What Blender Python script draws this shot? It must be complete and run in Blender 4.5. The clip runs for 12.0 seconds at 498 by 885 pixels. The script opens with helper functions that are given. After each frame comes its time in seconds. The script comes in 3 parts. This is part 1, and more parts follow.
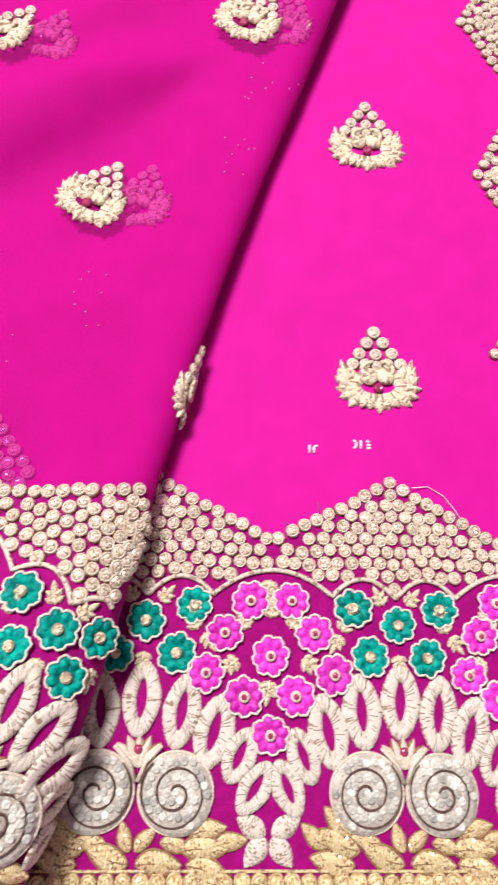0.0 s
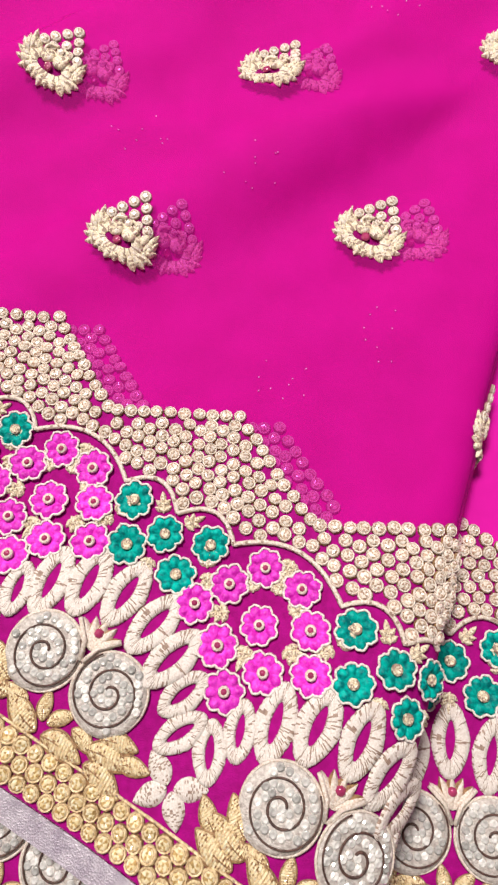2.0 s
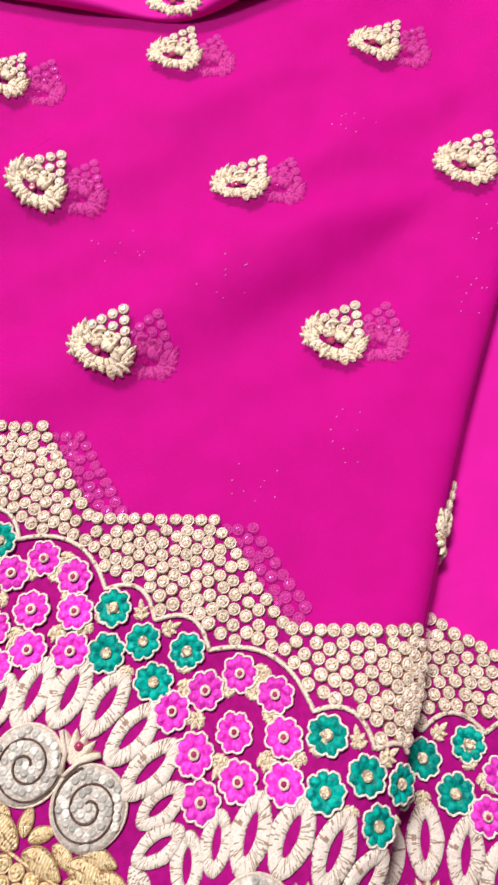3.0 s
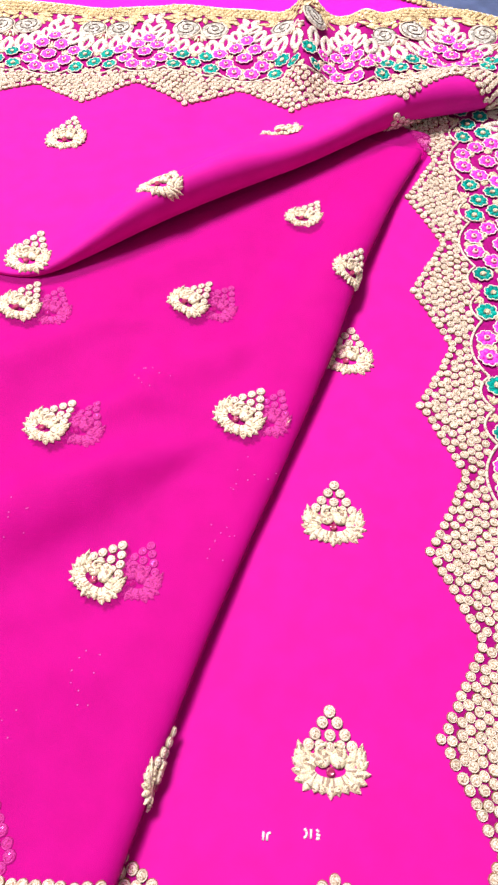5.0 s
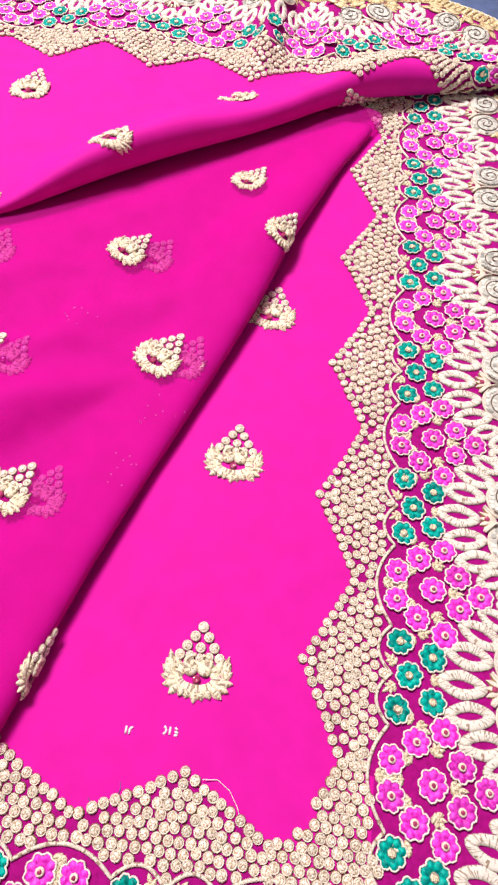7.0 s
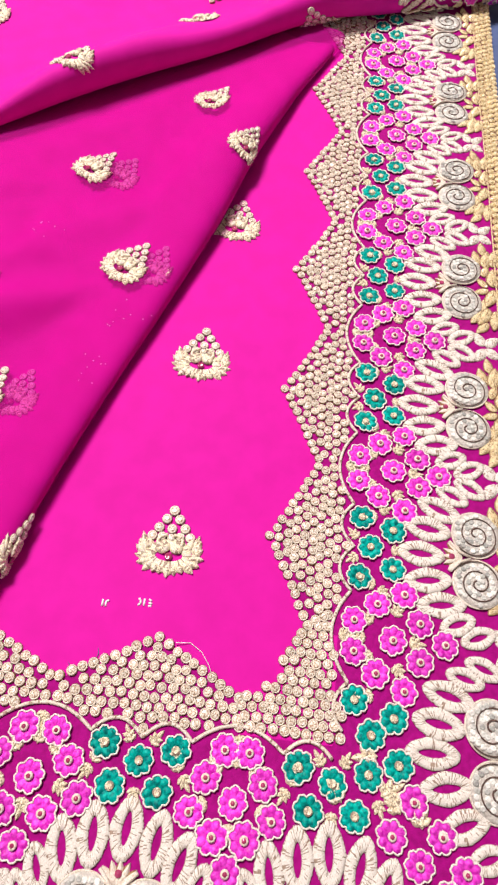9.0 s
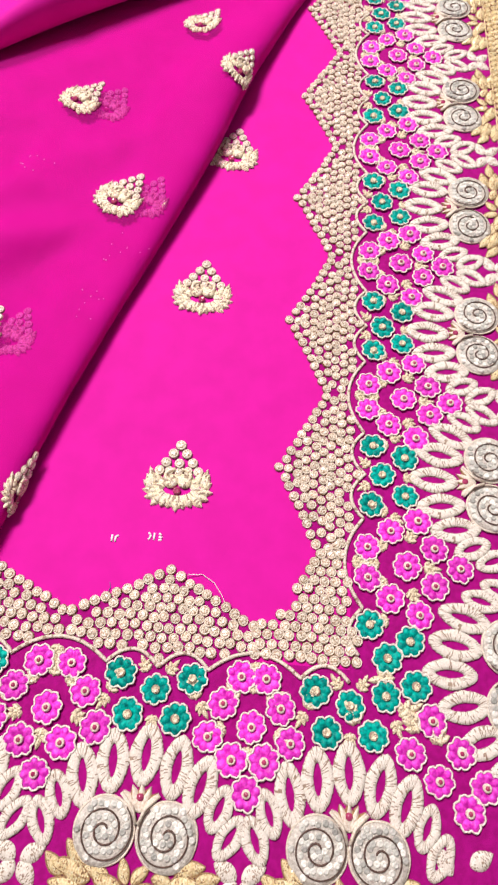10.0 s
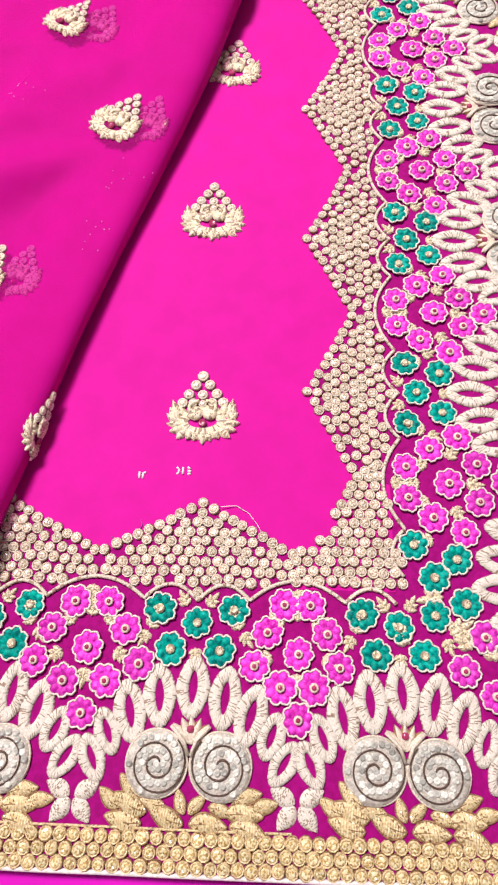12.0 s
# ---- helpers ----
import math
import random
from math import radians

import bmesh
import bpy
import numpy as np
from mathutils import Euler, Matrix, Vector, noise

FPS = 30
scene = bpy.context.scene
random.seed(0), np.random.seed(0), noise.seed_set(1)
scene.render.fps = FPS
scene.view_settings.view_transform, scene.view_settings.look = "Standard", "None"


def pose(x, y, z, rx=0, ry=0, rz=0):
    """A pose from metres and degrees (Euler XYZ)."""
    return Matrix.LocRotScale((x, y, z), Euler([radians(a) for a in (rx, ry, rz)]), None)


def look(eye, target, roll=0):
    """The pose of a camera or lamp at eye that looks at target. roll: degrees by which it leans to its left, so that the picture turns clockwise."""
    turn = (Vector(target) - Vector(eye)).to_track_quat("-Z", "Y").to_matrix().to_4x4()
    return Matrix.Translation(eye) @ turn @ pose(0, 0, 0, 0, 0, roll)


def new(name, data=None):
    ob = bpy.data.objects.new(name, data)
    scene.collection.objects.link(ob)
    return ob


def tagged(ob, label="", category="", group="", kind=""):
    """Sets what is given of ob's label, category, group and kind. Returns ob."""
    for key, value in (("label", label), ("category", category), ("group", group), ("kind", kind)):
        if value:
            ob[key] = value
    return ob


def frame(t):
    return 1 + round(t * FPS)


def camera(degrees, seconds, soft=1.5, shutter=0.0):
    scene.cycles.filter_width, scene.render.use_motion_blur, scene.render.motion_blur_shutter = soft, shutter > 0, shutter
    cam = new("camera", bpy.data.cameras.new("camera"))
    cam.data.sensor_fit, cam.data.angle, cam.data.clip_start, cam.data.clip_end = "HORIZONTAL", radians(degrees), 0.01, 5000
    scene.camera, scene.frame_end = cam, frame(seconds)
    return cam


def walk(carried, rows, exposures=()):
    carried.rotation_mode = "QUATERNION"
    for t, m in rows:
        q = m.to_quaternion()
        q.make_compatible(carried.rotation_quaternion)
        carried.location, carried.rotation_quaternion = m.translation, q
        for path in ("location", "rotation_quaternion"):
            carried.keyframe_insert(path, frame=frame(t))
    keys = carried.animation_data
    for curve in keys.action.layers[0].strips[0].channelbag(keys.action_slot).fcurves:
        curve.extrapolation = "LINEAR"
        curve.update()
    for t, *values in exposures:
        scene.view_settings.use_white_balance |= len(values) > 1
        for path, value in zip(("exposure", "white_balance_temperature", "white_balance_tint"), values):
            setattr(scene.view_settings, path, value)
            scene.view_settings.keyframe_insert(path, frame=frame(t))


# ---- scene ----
cam = camera(46.0, 12.0, soft=2.2, shutter=0.25)
PATH = [
    (0, (-0.122, -0.03, 0.258), (-0.028, 0.514, -1.664), 11.3),
    (0.5, (-0.163, -0.036, 0.253), (-0.124, 0.508, -1.671), 6.9),
    (1, (-0.192, -0.034, 0.253), (-0.247, 0.493, -1.676), -2.6),
    (1.5, (-0.216, -0.03, 0.257), (-0.287, 0.502, -1.67), -3.6),
    (2, (-0.231, -0.021, 0.262), (-0.305, 0.52, -1.662), -3.4),
    (2.5, (-0.234, -0.008, 0.27), (-0.312, 0.574, -1.641), -3.9),
    (3, (-0.221, 0.005, 0.284), (-0.294, 0.664, -1.603), -3.5),
    (3.5, (-0.186, 0.022, 0.301), (-0.247, 0.767, -1.553), -4.0),
    (3.7, (-0.168, 0.03, 0.312), (-0.219, 0.833, -1.519), -2.9),
    (5.3, (-0.073, 0.076, 0.357), (-0.185, 1.023, -1.4), -1.4),
    (5.5, (-0.064, 0.076, 0.358), (-0.177, 1.018, -1.403), -1.3),
    (6, (-0.047, 0.071, 0.358), (-0.151, 0.992, -1.414), -0.1),
    (6.5, (-0.034, 0.056, 0.358), (-0.126, 0.971, -1.418), 2.3),
    (7, (-0.023, 0.04, 0.359), (-0.115, 0.962, -1.413), 3.2),
    (9, (0.002, -0.013, 0.347), (-0.058, 0.849, -1.456), 2.8),
    (9.5, (0.003, -0.022, 0.342), (-0.052, 0.811, -1.476), 2.2),
    (10, (0.0, -0.03, 0.33), (-0.051, 0.733, -1.518), 1.1),
    (10.5, (-0.007, -0.042, 0.32), (-0.067, 0.658, -1.553), 0.6),
    (11, (-0.009, -0.048, 0.309), (-0.091, 0.595, -1.583), -2.6),
    (11.5, (-0.008, -0.048, 0.309), (-0.093, 0.597, -1.582), -5.0),
    (12, (-0.009, -0.045, 0.308), (-0.09, 0.604, -1.582), -5.8),
]
walk(cam, [(t, look(eye, target, roll)) for t, eye, target, roll in PATH],
     exposures=[(0, -0.24), (0.5, -0.26), (1, -0.32), (2, -0.42), (2.6, -0.46), (3.0, -0.36), (3.5, -0.18), (5.5, -0.04), (6.5, -0.14), (7, -0.16), (9.5, -0.24), (12, -0.24)])

# ---- light ----
world = bpy.data.worlds.new("room_air")
world.use_nodes = True
world.node_tree.nodes["Background"].inputs[0].default_value = (1.0, 0.97, 0.94, 1)
world.node_tree.nodes["Background"].inputs[1].default_value = 0.3
scene.world = world
lamp_data = bpy.data.lights.new("ceiling_lamp", "AREA")
lamp_data.shape, lamp_data.size, lamp_data.size_y = "RECTANGLE", 0.8, 0.5
lamp_data.energy, lamp_data.color = 118, (1.0, 0.95, 0.89)
lamp = new("ceiling_lamp", lamp_data)
lamp.matrix_world = look((-0.80, 1.15, 2.15), (-0.1, 0.25, 0))


# ---- materials ----
def material(name, colour, rough=0.6, metal=0.0, second=None, scale=200.0, bump=0.0, bump_scale=900.0, wave=0.0,
             sheen=0.0, clear=0.0, spread=0.0, coat=0.0, spec=0.5, large=0.0):
    m = bpy.data.materials.new(name)
    m.use_nodes = True
    nt = m.node_tree
    b = nt.nodes["Principled BSDF"]
    b.inputs["Roughness"].default_value = rough
    b.inputs["Metallic"].default_value = metal
    b.inputs["Sheen Weight"].default_value = sheen
    b.inputs["Sheen Roughness"].default_value = 0.35
    b.inputs["Sheen Tint"].default_value = (1.0, 0.35, 0.75, 1)
    b.inputs["Coat Weight"].default_value = coat
    b.inputs["Coat Roughness"].default_value = 0.08
    b.inputs["Specular IOR Level"].default_value = spec
    co = nt.nodes.new("ShaderNodeNewGeometry")
    rgb = nt.nodes.new("ShaderNodeMix")
    rgb.data_type = "RGBA"
    rgb.inputs[6].default_value = (*colour, 1)
    rgb.inputs[7].default_value = (*(second or colour), 1)
    ns = nt.nodes.new("ShaderNodeTexNoise")
    ns.inputs["Scale"].default_value = scale
    ns.inputs["Detail"].default_value = 4
    nt.links.new(co.outputs["Position"], ns.inputs["Vector"])
    ramp = nt.nodes.new("ShaderNodeMapRange")
    ramp.inputs[1].default_value, ramp.inputs[2].default_value = 0.36, 0.64
    nt.links.new(ns.outputs["Fac"], ramp.inputs[0])
    nt.links.new(ramp.outputs[0], rgb.inputs[0])
    last = rgb.outputs[2]
    if spread:
        info = nt.nodes.new("ShaderNodeObjectInfo")
        add = nt.nodes.new("ShaderNodeMath")
        add.operation = "ADD"
        nt.links.new(info.outputs["Random"], add.inputs[0])
        nt.links.new(co.outputs["Random Per Island"], add.inputs[1])
        wrap = nt.nodes.new("ShaderNodeMath")
        wrap.operation = "FRACT"
        nt.links.new(add.outputs[0], wrap.inputs[0])
        val = nt.nodes.new("ShaderNodeMapRange")
        val.inputs[3].default_value, val.inputs[4].default_value = 1 - spread, 1 + spread * 0.5
        nt.links.new(wrap.outputs[0], val.inputs[0])
        hsv = nt.nodes.new("ShaderNodeHueSaturation")
        nt.links.new(val.outputs[0], hsv.inputs["Value"])
        nt.links.new(last, hsv.inputs["Color"])
        last = hsv.outputs[0]
    if large:
        n2 = nt.nodes.new("ShaderNodeTexNoise")
        n2.inputs["Scale"].default_value = 14
        n2.inputs["Detail"].default_value = 3
        nt.links.new(co.outputs["Position"], n2.inputs["Vector"])
        v2 = nt.nodes.new("ShaderNodeMapRange")
        v2.inputs[3].default_value, v2.inputs[4].default_value = 1 - large, 1 + large
        nt.links.new(n2.outputs["Fac"], v2.inputs[0])
        h2 = nt.nodes.new("ShaderNodeHueSaturation")
        nt.links.new(v2.outputs[0], h2.inputs["Value"])
        nt.links.new(last, h2.inputs["Color"])
        last = h2.outputs[0]
    nt.links.new(last, b.inputs["Base Color"])
    if bump:
        bm_ = nt.nodes.new("ShaderNodeBump")
        bm_.inputs["Strength"].default_value = bump
        bm_.inputs["Distance"].default_value = 0.0006
        if wave:
            obj = nt.nodes.new("ShaderNodeTexCoord")
            squash = nt.nodes.new("ShaderNodeMapping")
            squash.inputs["Scale"].default_value = (0.45, 1.0, 1.0)
            tex = nt.nodes.new("ShaderNodeTexNoise")
            tex.inputs["Scale"].default_value = wave
            tex.inputs["Detail"].default_value = 4
            tex.inputs["Roughness"].default_value = 0.7
            nt.links.new(obj.outputs["Object"], squash.inputs["Vector"])
            nt.links.new(squash.outputs[0], tex.inputs["Vector"])
        else:
            tex = nt.nodes.new("ShaderNodeTexNoise")
            tex.inputs["Scale"].default_value = bump_scale
            tex.inputs["Detail"].default_value = 3
            nt.links.new(co.outputs["Position"], tex.inputs["Vector"])
        nt.links.new(tex.outputs["Fac"], bm_.inputs["Height"])
        nt.links.new(bm_.outputs[0], b.inputs["Normal"])
    if clear:
        out = nt.nodes["Material Output"]
        t = nt.nodes.new("ShaderNodeBsdfTransparent")
        t.inputs[0].default_value = (0.93, 0.40, 0.88, 1)
        mix = nt.nodes.new("ShaderNodeMixShader")
        mix.inputs[0].default_value = clear
        nt.links.new(b.outputs[0], mix.inputs[1])
        nt.links.new(t.outputs[0], mix.inputs[2])
        nt.links.new(mix.outputs[0], out.inputs["Surface"])
    return m


MAGENTA, MAGENTA2 = (0.63, 0.0045, 0.335), (0.585, 0.004, 0.305)
CLOTH = material("magenta_georgette", MAGENTA, 0.75, second=MAGENTA2, scale=60, bump=0.15, bump_scale=2600, sheen=0.08, spec=0.15, large=0.05)
LINING = material("violet_lining_satin", (0.70, 0.006, 0.56), 0.6, second=(0.64, 0.005, 0.50), scale=60, bump=0.15, bump_scale=2600, spec=0.2, large=0.06)
SHEER = material("sheer_magenta_georgette", MAGENTA, 0.75, second=MAGENTA2, scale=60, bump=0.15, bump_scale=2600, sheen=0.08, spec=0.15, clear=0.66, large=0.07)
BACKING = material("plum_net_and_gap_shade", (0.37, 0.003, 0.205), 0.8, second=(0.29, 0.002, 0.155), scale=300, bump=0.5, bump_scale=1800, spec=0.1)
STONE = material("champagne_stone", (0.96, 0.90, 0.83), 0.14, metal=0.08, second=(0.80, 0.66, 0.53), scale=700, spread=0.15, coat=0.8)
GOLD_STONE = material("amber_stone", (0.96, 0.87, 0.64), 0.14, metal=0.08, second=(0.78, 0.60, 0.30), scale=700, spread=0.15, coat=0.8)
# brown facets: the play of light in a cut stone, put into colour
DIM_FACET = material("dim_facet", (0.62, 0.44, 0.33), 0.16, second=(0.40, 0.26, 0.18), scale=700, spread=0.3, coat=0.8)
DIM_AMBER = material("dim_amber_facet", (0.66, 0.46, 0.20), 0.16, second=(0.42, 0.26, 0.09), scale=700, spread=0.3, coat=0.8)
RING = material("pale_gold_thread", (0.91, 0.83, 0.76), 0.4, metal=0.04, second=(0.67, 0.53, 0.43), scale=1300, bump=0.8, bump_scale=2200, spread=0.10)
ZARI = material("gold_zari_thread", (0.90, 0.74, 0.47), 0.36, metal=0.1, second=(0.55, 0.37, 0.19), scale=900, bump=1.0, wave=1000)
PALE = material("cream_zari_thread", (0.97, 0.88, 0.70), 0.4, metal=0.04, second=(0.60, 0.46, 0.29), scale=1500, bump=0.9, wave=1000)
KNOT_PINK = material("pink_knot", (0.98, 0.50, 0.85), 0.3, second=(0.90, 0.35, 0.75))
SILVER = material("silver_thread", (0.91, 0.85, 0.81), 0.4, metal=0.04, second=(0.72, 0.62, 0.56), scale=1500, bump=0.8, bump_scale=2600)
# dark thread grain, and painted shade for winding gaps, rims and stone feet
SHADED = material("thread_grain_and_shade", (0.42, 0.30, 0.23), 0.5, second=(0.28, 0.18, 0.14), scale=900, bump=0.6, bump_scale=2400)
DULL = material("grey_foil_ground", (0.70, 0.65, 0.61), 0.4, metal=0.1, second=(0.44, 0.38, 0.35), scale=700, bump=0.8, bump_scale=1500)
SEQUIN = material("silver_sequin", (0.97, 0.95, 0.92), 0.16, metal=0.2, second=(0.66, 0.64, 0.61), scale=500, spread=0.5)
OUTLINE = material("white_thread", (0.97, 0.92, 0.88), 0.5, second=(0.74, 0.62, 0.56), scale=1100, bump=0.8, bump_scale=2400)
CORD = material("bronze_cord", (0.13, 0.065, 0.05), 0.5, second=(0.05, 0.025, 0.02), scale=900, bump=0.6, bump_scale=2400)
BRONZE = material("antique_cord_and_stone_shade", (0.42, 0.25, 0.12), 0.45, metal=0.15, second=(0.20, 0.10, 0.05), scale=900, bump=0.6, bump_scale=2400)
TEAL = material("teal_ribbon", (0.0, 0.47, 0.40), 0.42, second=(0.0, 0.15, 0.15), scale=420, bump=0.7, bump_scale=700, spread=0.2, spec=0.1)
PINK = material("pink_ribbon", (0.95, 0.07, 0.77), 0.42, second=(0.60, 0.006, 0.42), scale=420, bump=0.8, bump_scale=700, spread=0.2, spec=0.3)
RUBY = material("ruby_stone", (0.45, 0.05, 0.15), 0.15, second=(0.30, 0.02, 0.09), coat=0.6)
RIBBON = material("lilac_silver_ribbon", (0.60, 0.54, 0.61), 0.34, metal=0.35, second=(0.42, 0.36, 0.44), scale=240, bump=0.6, bump_scale=1500)
WHITE = material("white_piping", (0.90, 0.84, 0.86), 0.6, second=(0.72, 0.62, 0.67), scale=500, bump=0.5)
BLUE = material("blue_floor_cover", (0.075, 0.11, 0.26), 0.6, second=(0.05, 0.075, 0.18), scale=50, bump=0.4, bump_scale=400, large=0.1)
PLASTER = material("beige_plaster", (0.52, 0.49, 0.45), 0.8, second=(0.47, 0.44, 0.40), scale=6, bump=0.2, bump_scale=60)
INK = material("white_print", (0.85, 0.80, 0.84), 0.6, second=(0.78, 0.66, 0.75), scale=600)


# ---- mesh makers ----
def mesh_of(name, verts, faces, mats, slots=None, smooth=True):
    me = bpy.data.meshes.new(name)
    me.from_pydata([tuple(v) for v in verts], [], faces)
    for m in mats:
        me.materials.append(m)
    if slots is not None:
        me.polygons.foreach_set("material_index", slots)
    me.polygons.foreach_set("use_smooth", [smooth] * len(me.polygons))
    me.update()
    return me


def template(*pieces):
    """Pieces (verts, faces, slot) joined into one set of arrays."""
    v, f, k, n = [], [], [], 0
    for verts, faces, slot in pieces:
        v += [tuple(p) for p in verts]
        f += [tuple(i + n for i in q) for q in faces]
        k += [slot] * len(faces)
        n += len(verts)
    return np.array(v, float), f, k


def lathe(profile, n=10, phase=0.0):
    """profile: (radius, height) from outside to the middle; the last one closes."""
    v, f = [], []
    for r, z in profile[:-1]:
        v += [(r * math.cos(phase + 2 * math.pi * i / n), r * math.sin(phase + 2 * math.pi * i / n), z) for i in range(n)]
    for k in range(len(profile) - 2):
        f += [(k * n + i, k * n + (i + 1) % n, (k + 1) * n + (i + 1) % n, (k + 1) * n + i) for i in range(n)]
    v.append((0, 0, profile[-1][1]))
    top = (len(profile) - 2) * n
    f += [(top + i, top + (i + 1) % n, len(v) - 1) for i in range(n)]
    return v, f


def tube(points, r, n=5, closed=False, taper=None):
    pts = [Vector(p) for p in points]
    v, f, m = [], [], len(points)
    for i, p in enumerate(pts):
        a = pts[i - 1] if (i or closed) else p
        b = pts[(i + 1) % m] if (i < m - 1 or closed) else p
        t = (b - a).normalized()
        side = t.cross(Vector((0, 0, 1)))
        side = side.normalized() if side.length > 1e-6 else Vector((1, 0, 0))
        up = side.cross(t)
        rr = r * (taper(i / (m - 1)) if taper else 1)
        v += [tuple(p + rr * (math.cos(2 * math.pi * k / n) * side + math.sin(2 * math.pi * k / n) * up)) for k in range(n)]
    for i in range(m if closed else m - 1):
        j = (i + 1) % m
        f += [(i * n + k, i * n + (k + 1) % n, j * n + (k + 1) % n, j * n + k) for k in range(n)]
    if not closed:
        f += [tuple(range(n))[::-1], tuple((m - 1) * n + k for k in range(n))]
    return v, f


def leaf(length, width, height, n=14, bend=0.0, cols=5):
    """A padded pointed leaf along y, from 0 to length, with a raised middle and a notched rim."""
    v, f = [], []
    across = [2 * c / (cols - 1) - 1 for c in range(cols)]
    for i in range(n + 1):
        t = i / n
        w = width / 2 * math.sin(math.pi * min(1, t ** 0.85)) ** 0.8 + width * 0.02
        x0 = bend * length * t * t
        for c in across:
            z = height * (1 - abs(c) ** 2.2) * (0.35 + 0.65 * math.sin(math.pi * t)) + (0.0003 if i % 2 else 0)
            v.append((x0 + c * w, t * length, z if abs(c) < 1 else -0.0003))
    for i in range(n):
        f += [(i * cols + c, i * cols + c + 1, (i + 1) * cols + c + 1, (i + 1) * cols + c) for c in range(cols - 1)]
    return v, f


def petal_ring(length, width, seed, n=150):
    """A flat, pointed loop round a narrow slit, wound with thread; the shade of gaps in the winding and along the rims
    is painted dark.
    """
    g = random.Random(seed)
    v, f, slots = [], [], []
    prof = ((0.0, -0.0003), (0.06, 0.0007), (0.34, 0.0011), (0.66, 0.0011), (0.94, 0.0008), (1.0, -0.0003))
    k = len(prof)
    for i in range(n):
        a = 2 * math.pi * i / n
        lens = abs(math.sin(a)) ** 0.95 * (1 - 0.22 * abs(math.cos(a)))
        ox, oy = math.copysign(lens, math.sin(a)) * width / 2, math.cos(a) * length / 2
        ix, iy = ox * 0.25, oy * 0.50
        rib = g.uniform(-1, 1)
        for c, z in prof:
            q = 1 + 0.018 * rib * c
            v.append(((ix + (ox - ix) * c) * q, (iy + (oy - iy) * c) * q, z + (0.00012 * g.uniform(-1, 1) if 0 < c < 1 else 0)))
    for i in range(n):
        j = (i + 1) % n
        gap = g.random() < 0.24
        for c in range(k - 1):
            f.append((i * k + c + 1, j * k + c + 1, j * k + c, i * k + c))
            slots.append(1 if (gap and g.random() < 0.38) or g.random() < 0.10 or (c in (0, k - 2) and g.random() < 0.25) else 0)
    return v, f, slots


def speckled(faces, seed, shares):
    """Material slots by chance: shares[k] is the share of slot k + 1."""
    g, out = random.Random(seed), []
    for _ in faces:
        u, slot = g.random(), 0
        for k, w in enumerate(shares):
            if u < w:
                slot = k + 1
                break
            u -= w
        out.append(slot)
    return out


def rotated(piece, x=0.0, y=0.0, turn=0.0, sx=1.0, sy=1.0, z=0.0):
    v, f = piece
    c, s = math.cos(radians(turn)), math.sin(radians(turn))
    out = [(x + c * p[0] * sx - s * p[1] * sy, y + s * p[0] * sx + c * p[1] * sy, p[2] + z) for p in v]
    return out, (f if sx * sy > 0 else [q[::-1] for q in f])


def flower_edge(a, r, k=0):
    return r * (0.80 + 0.20 * abs(math.cos(4 * a + k)) ** 0.7 + 0.03 * math.sin(2 * a + 0.7 + 2 * k) + 0.02 * math.sin(5 * a + 3 * k) + 0.012 * math.sin(17 * a + k))


def flower_disc(r, k=0, n=70):
    v, f = [], []
    rings = (0.16, 0.34, 0.58, 0.82, 0.98)
    lift = (-0.0006, -0.0002, 0.0013, 0.0018, 0.0003)
    for q, z in zip(rings, lift):
        for i in range(n):
            a = 2 * math.pi * i / n
            lobe = abs(math.cos(4 * a + k)) ** 0.8
            rr = q * (r * 0.86 * (1 - q) + flower_edge(a, r, k) * q)
            v.append((rr * math.cos(a), rr * math.sin(a), z * (0.30 + 0.70 * lobe) + 0.00018 * math.cos(26 * a + 8 * q + k) * (q < 0.9)))
    for c in range(len(rings) - 1):
        f += [(c * n + i, c * n + (i + 1) % n, (c + 1) * n + (i + 1) % n, (c + 1) * n + i) for i in range(n)]
    f.append(tuple(range(n))[::-1])
    return v, [q[::-1] for q in f]


def flower_rim(r, k=0, n=84):
    pts = []
    for i in range(n):
        a = 2 * math.pi * i / n
        e = 1.045 * flower_edge(a, r, k) + 0.00012 * math.sin(23 * a + k)
        pts.append((e * math.cos(a), e * math.sin(a), 0.0005 + 0.00018 * math.sin(31 * a)))
    return tube(pts, 0.00052, 5, True)


def spiral(r0, r1, turns, n, z, sign=1, start=0.0):
    return [((r0 + (r1 - r0) * i / n) * math.cos(start + sign * 2 * math.pi * turns * i / n),
             (r0 + (r1 - r0) * i / n) * math.sin(start + sign * 2 * math.pi * turns * i / n), z) for i in range(n + 1)]


def bead_pieces(r):
    """A faceted stone in a narrow wound ring; the facets' slots, 1 bright and 3 dim to paint the play of light, come
    last.
    """
    ring = lathe([(r * 1.05, -0.0003), (r * 0.98, 0.0008), (r * 0.86, 0.0014), (r * 0.70, 0.0012), (0, 0.0008)], 10)
    gem = lathe([(r * 0.74, 0.0009), (r * 0.50, 0.0018), (r * 0.24, 0.0019), (0, 0.0015)], 8, 0.3)
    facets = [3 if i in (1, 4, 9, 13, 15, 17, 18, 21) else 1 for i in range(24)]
    return ring, gem, facets


_r, _g, _facets = bead_pieces(0.0030)
BEAD = template((*_r, 0), (*_g, 1))
# slot 2: bronze foot paints the shade between stones; the floor is bronze too
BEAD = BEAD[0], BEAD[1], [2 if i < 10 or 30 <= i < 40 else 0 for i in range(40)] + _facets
STONE_MATS, AMBER_MATS = [RING, STONE, BRONZE, DIM_FACET], [ZARI, GOLD_STONE, BRONZE, DIM_AMBER]
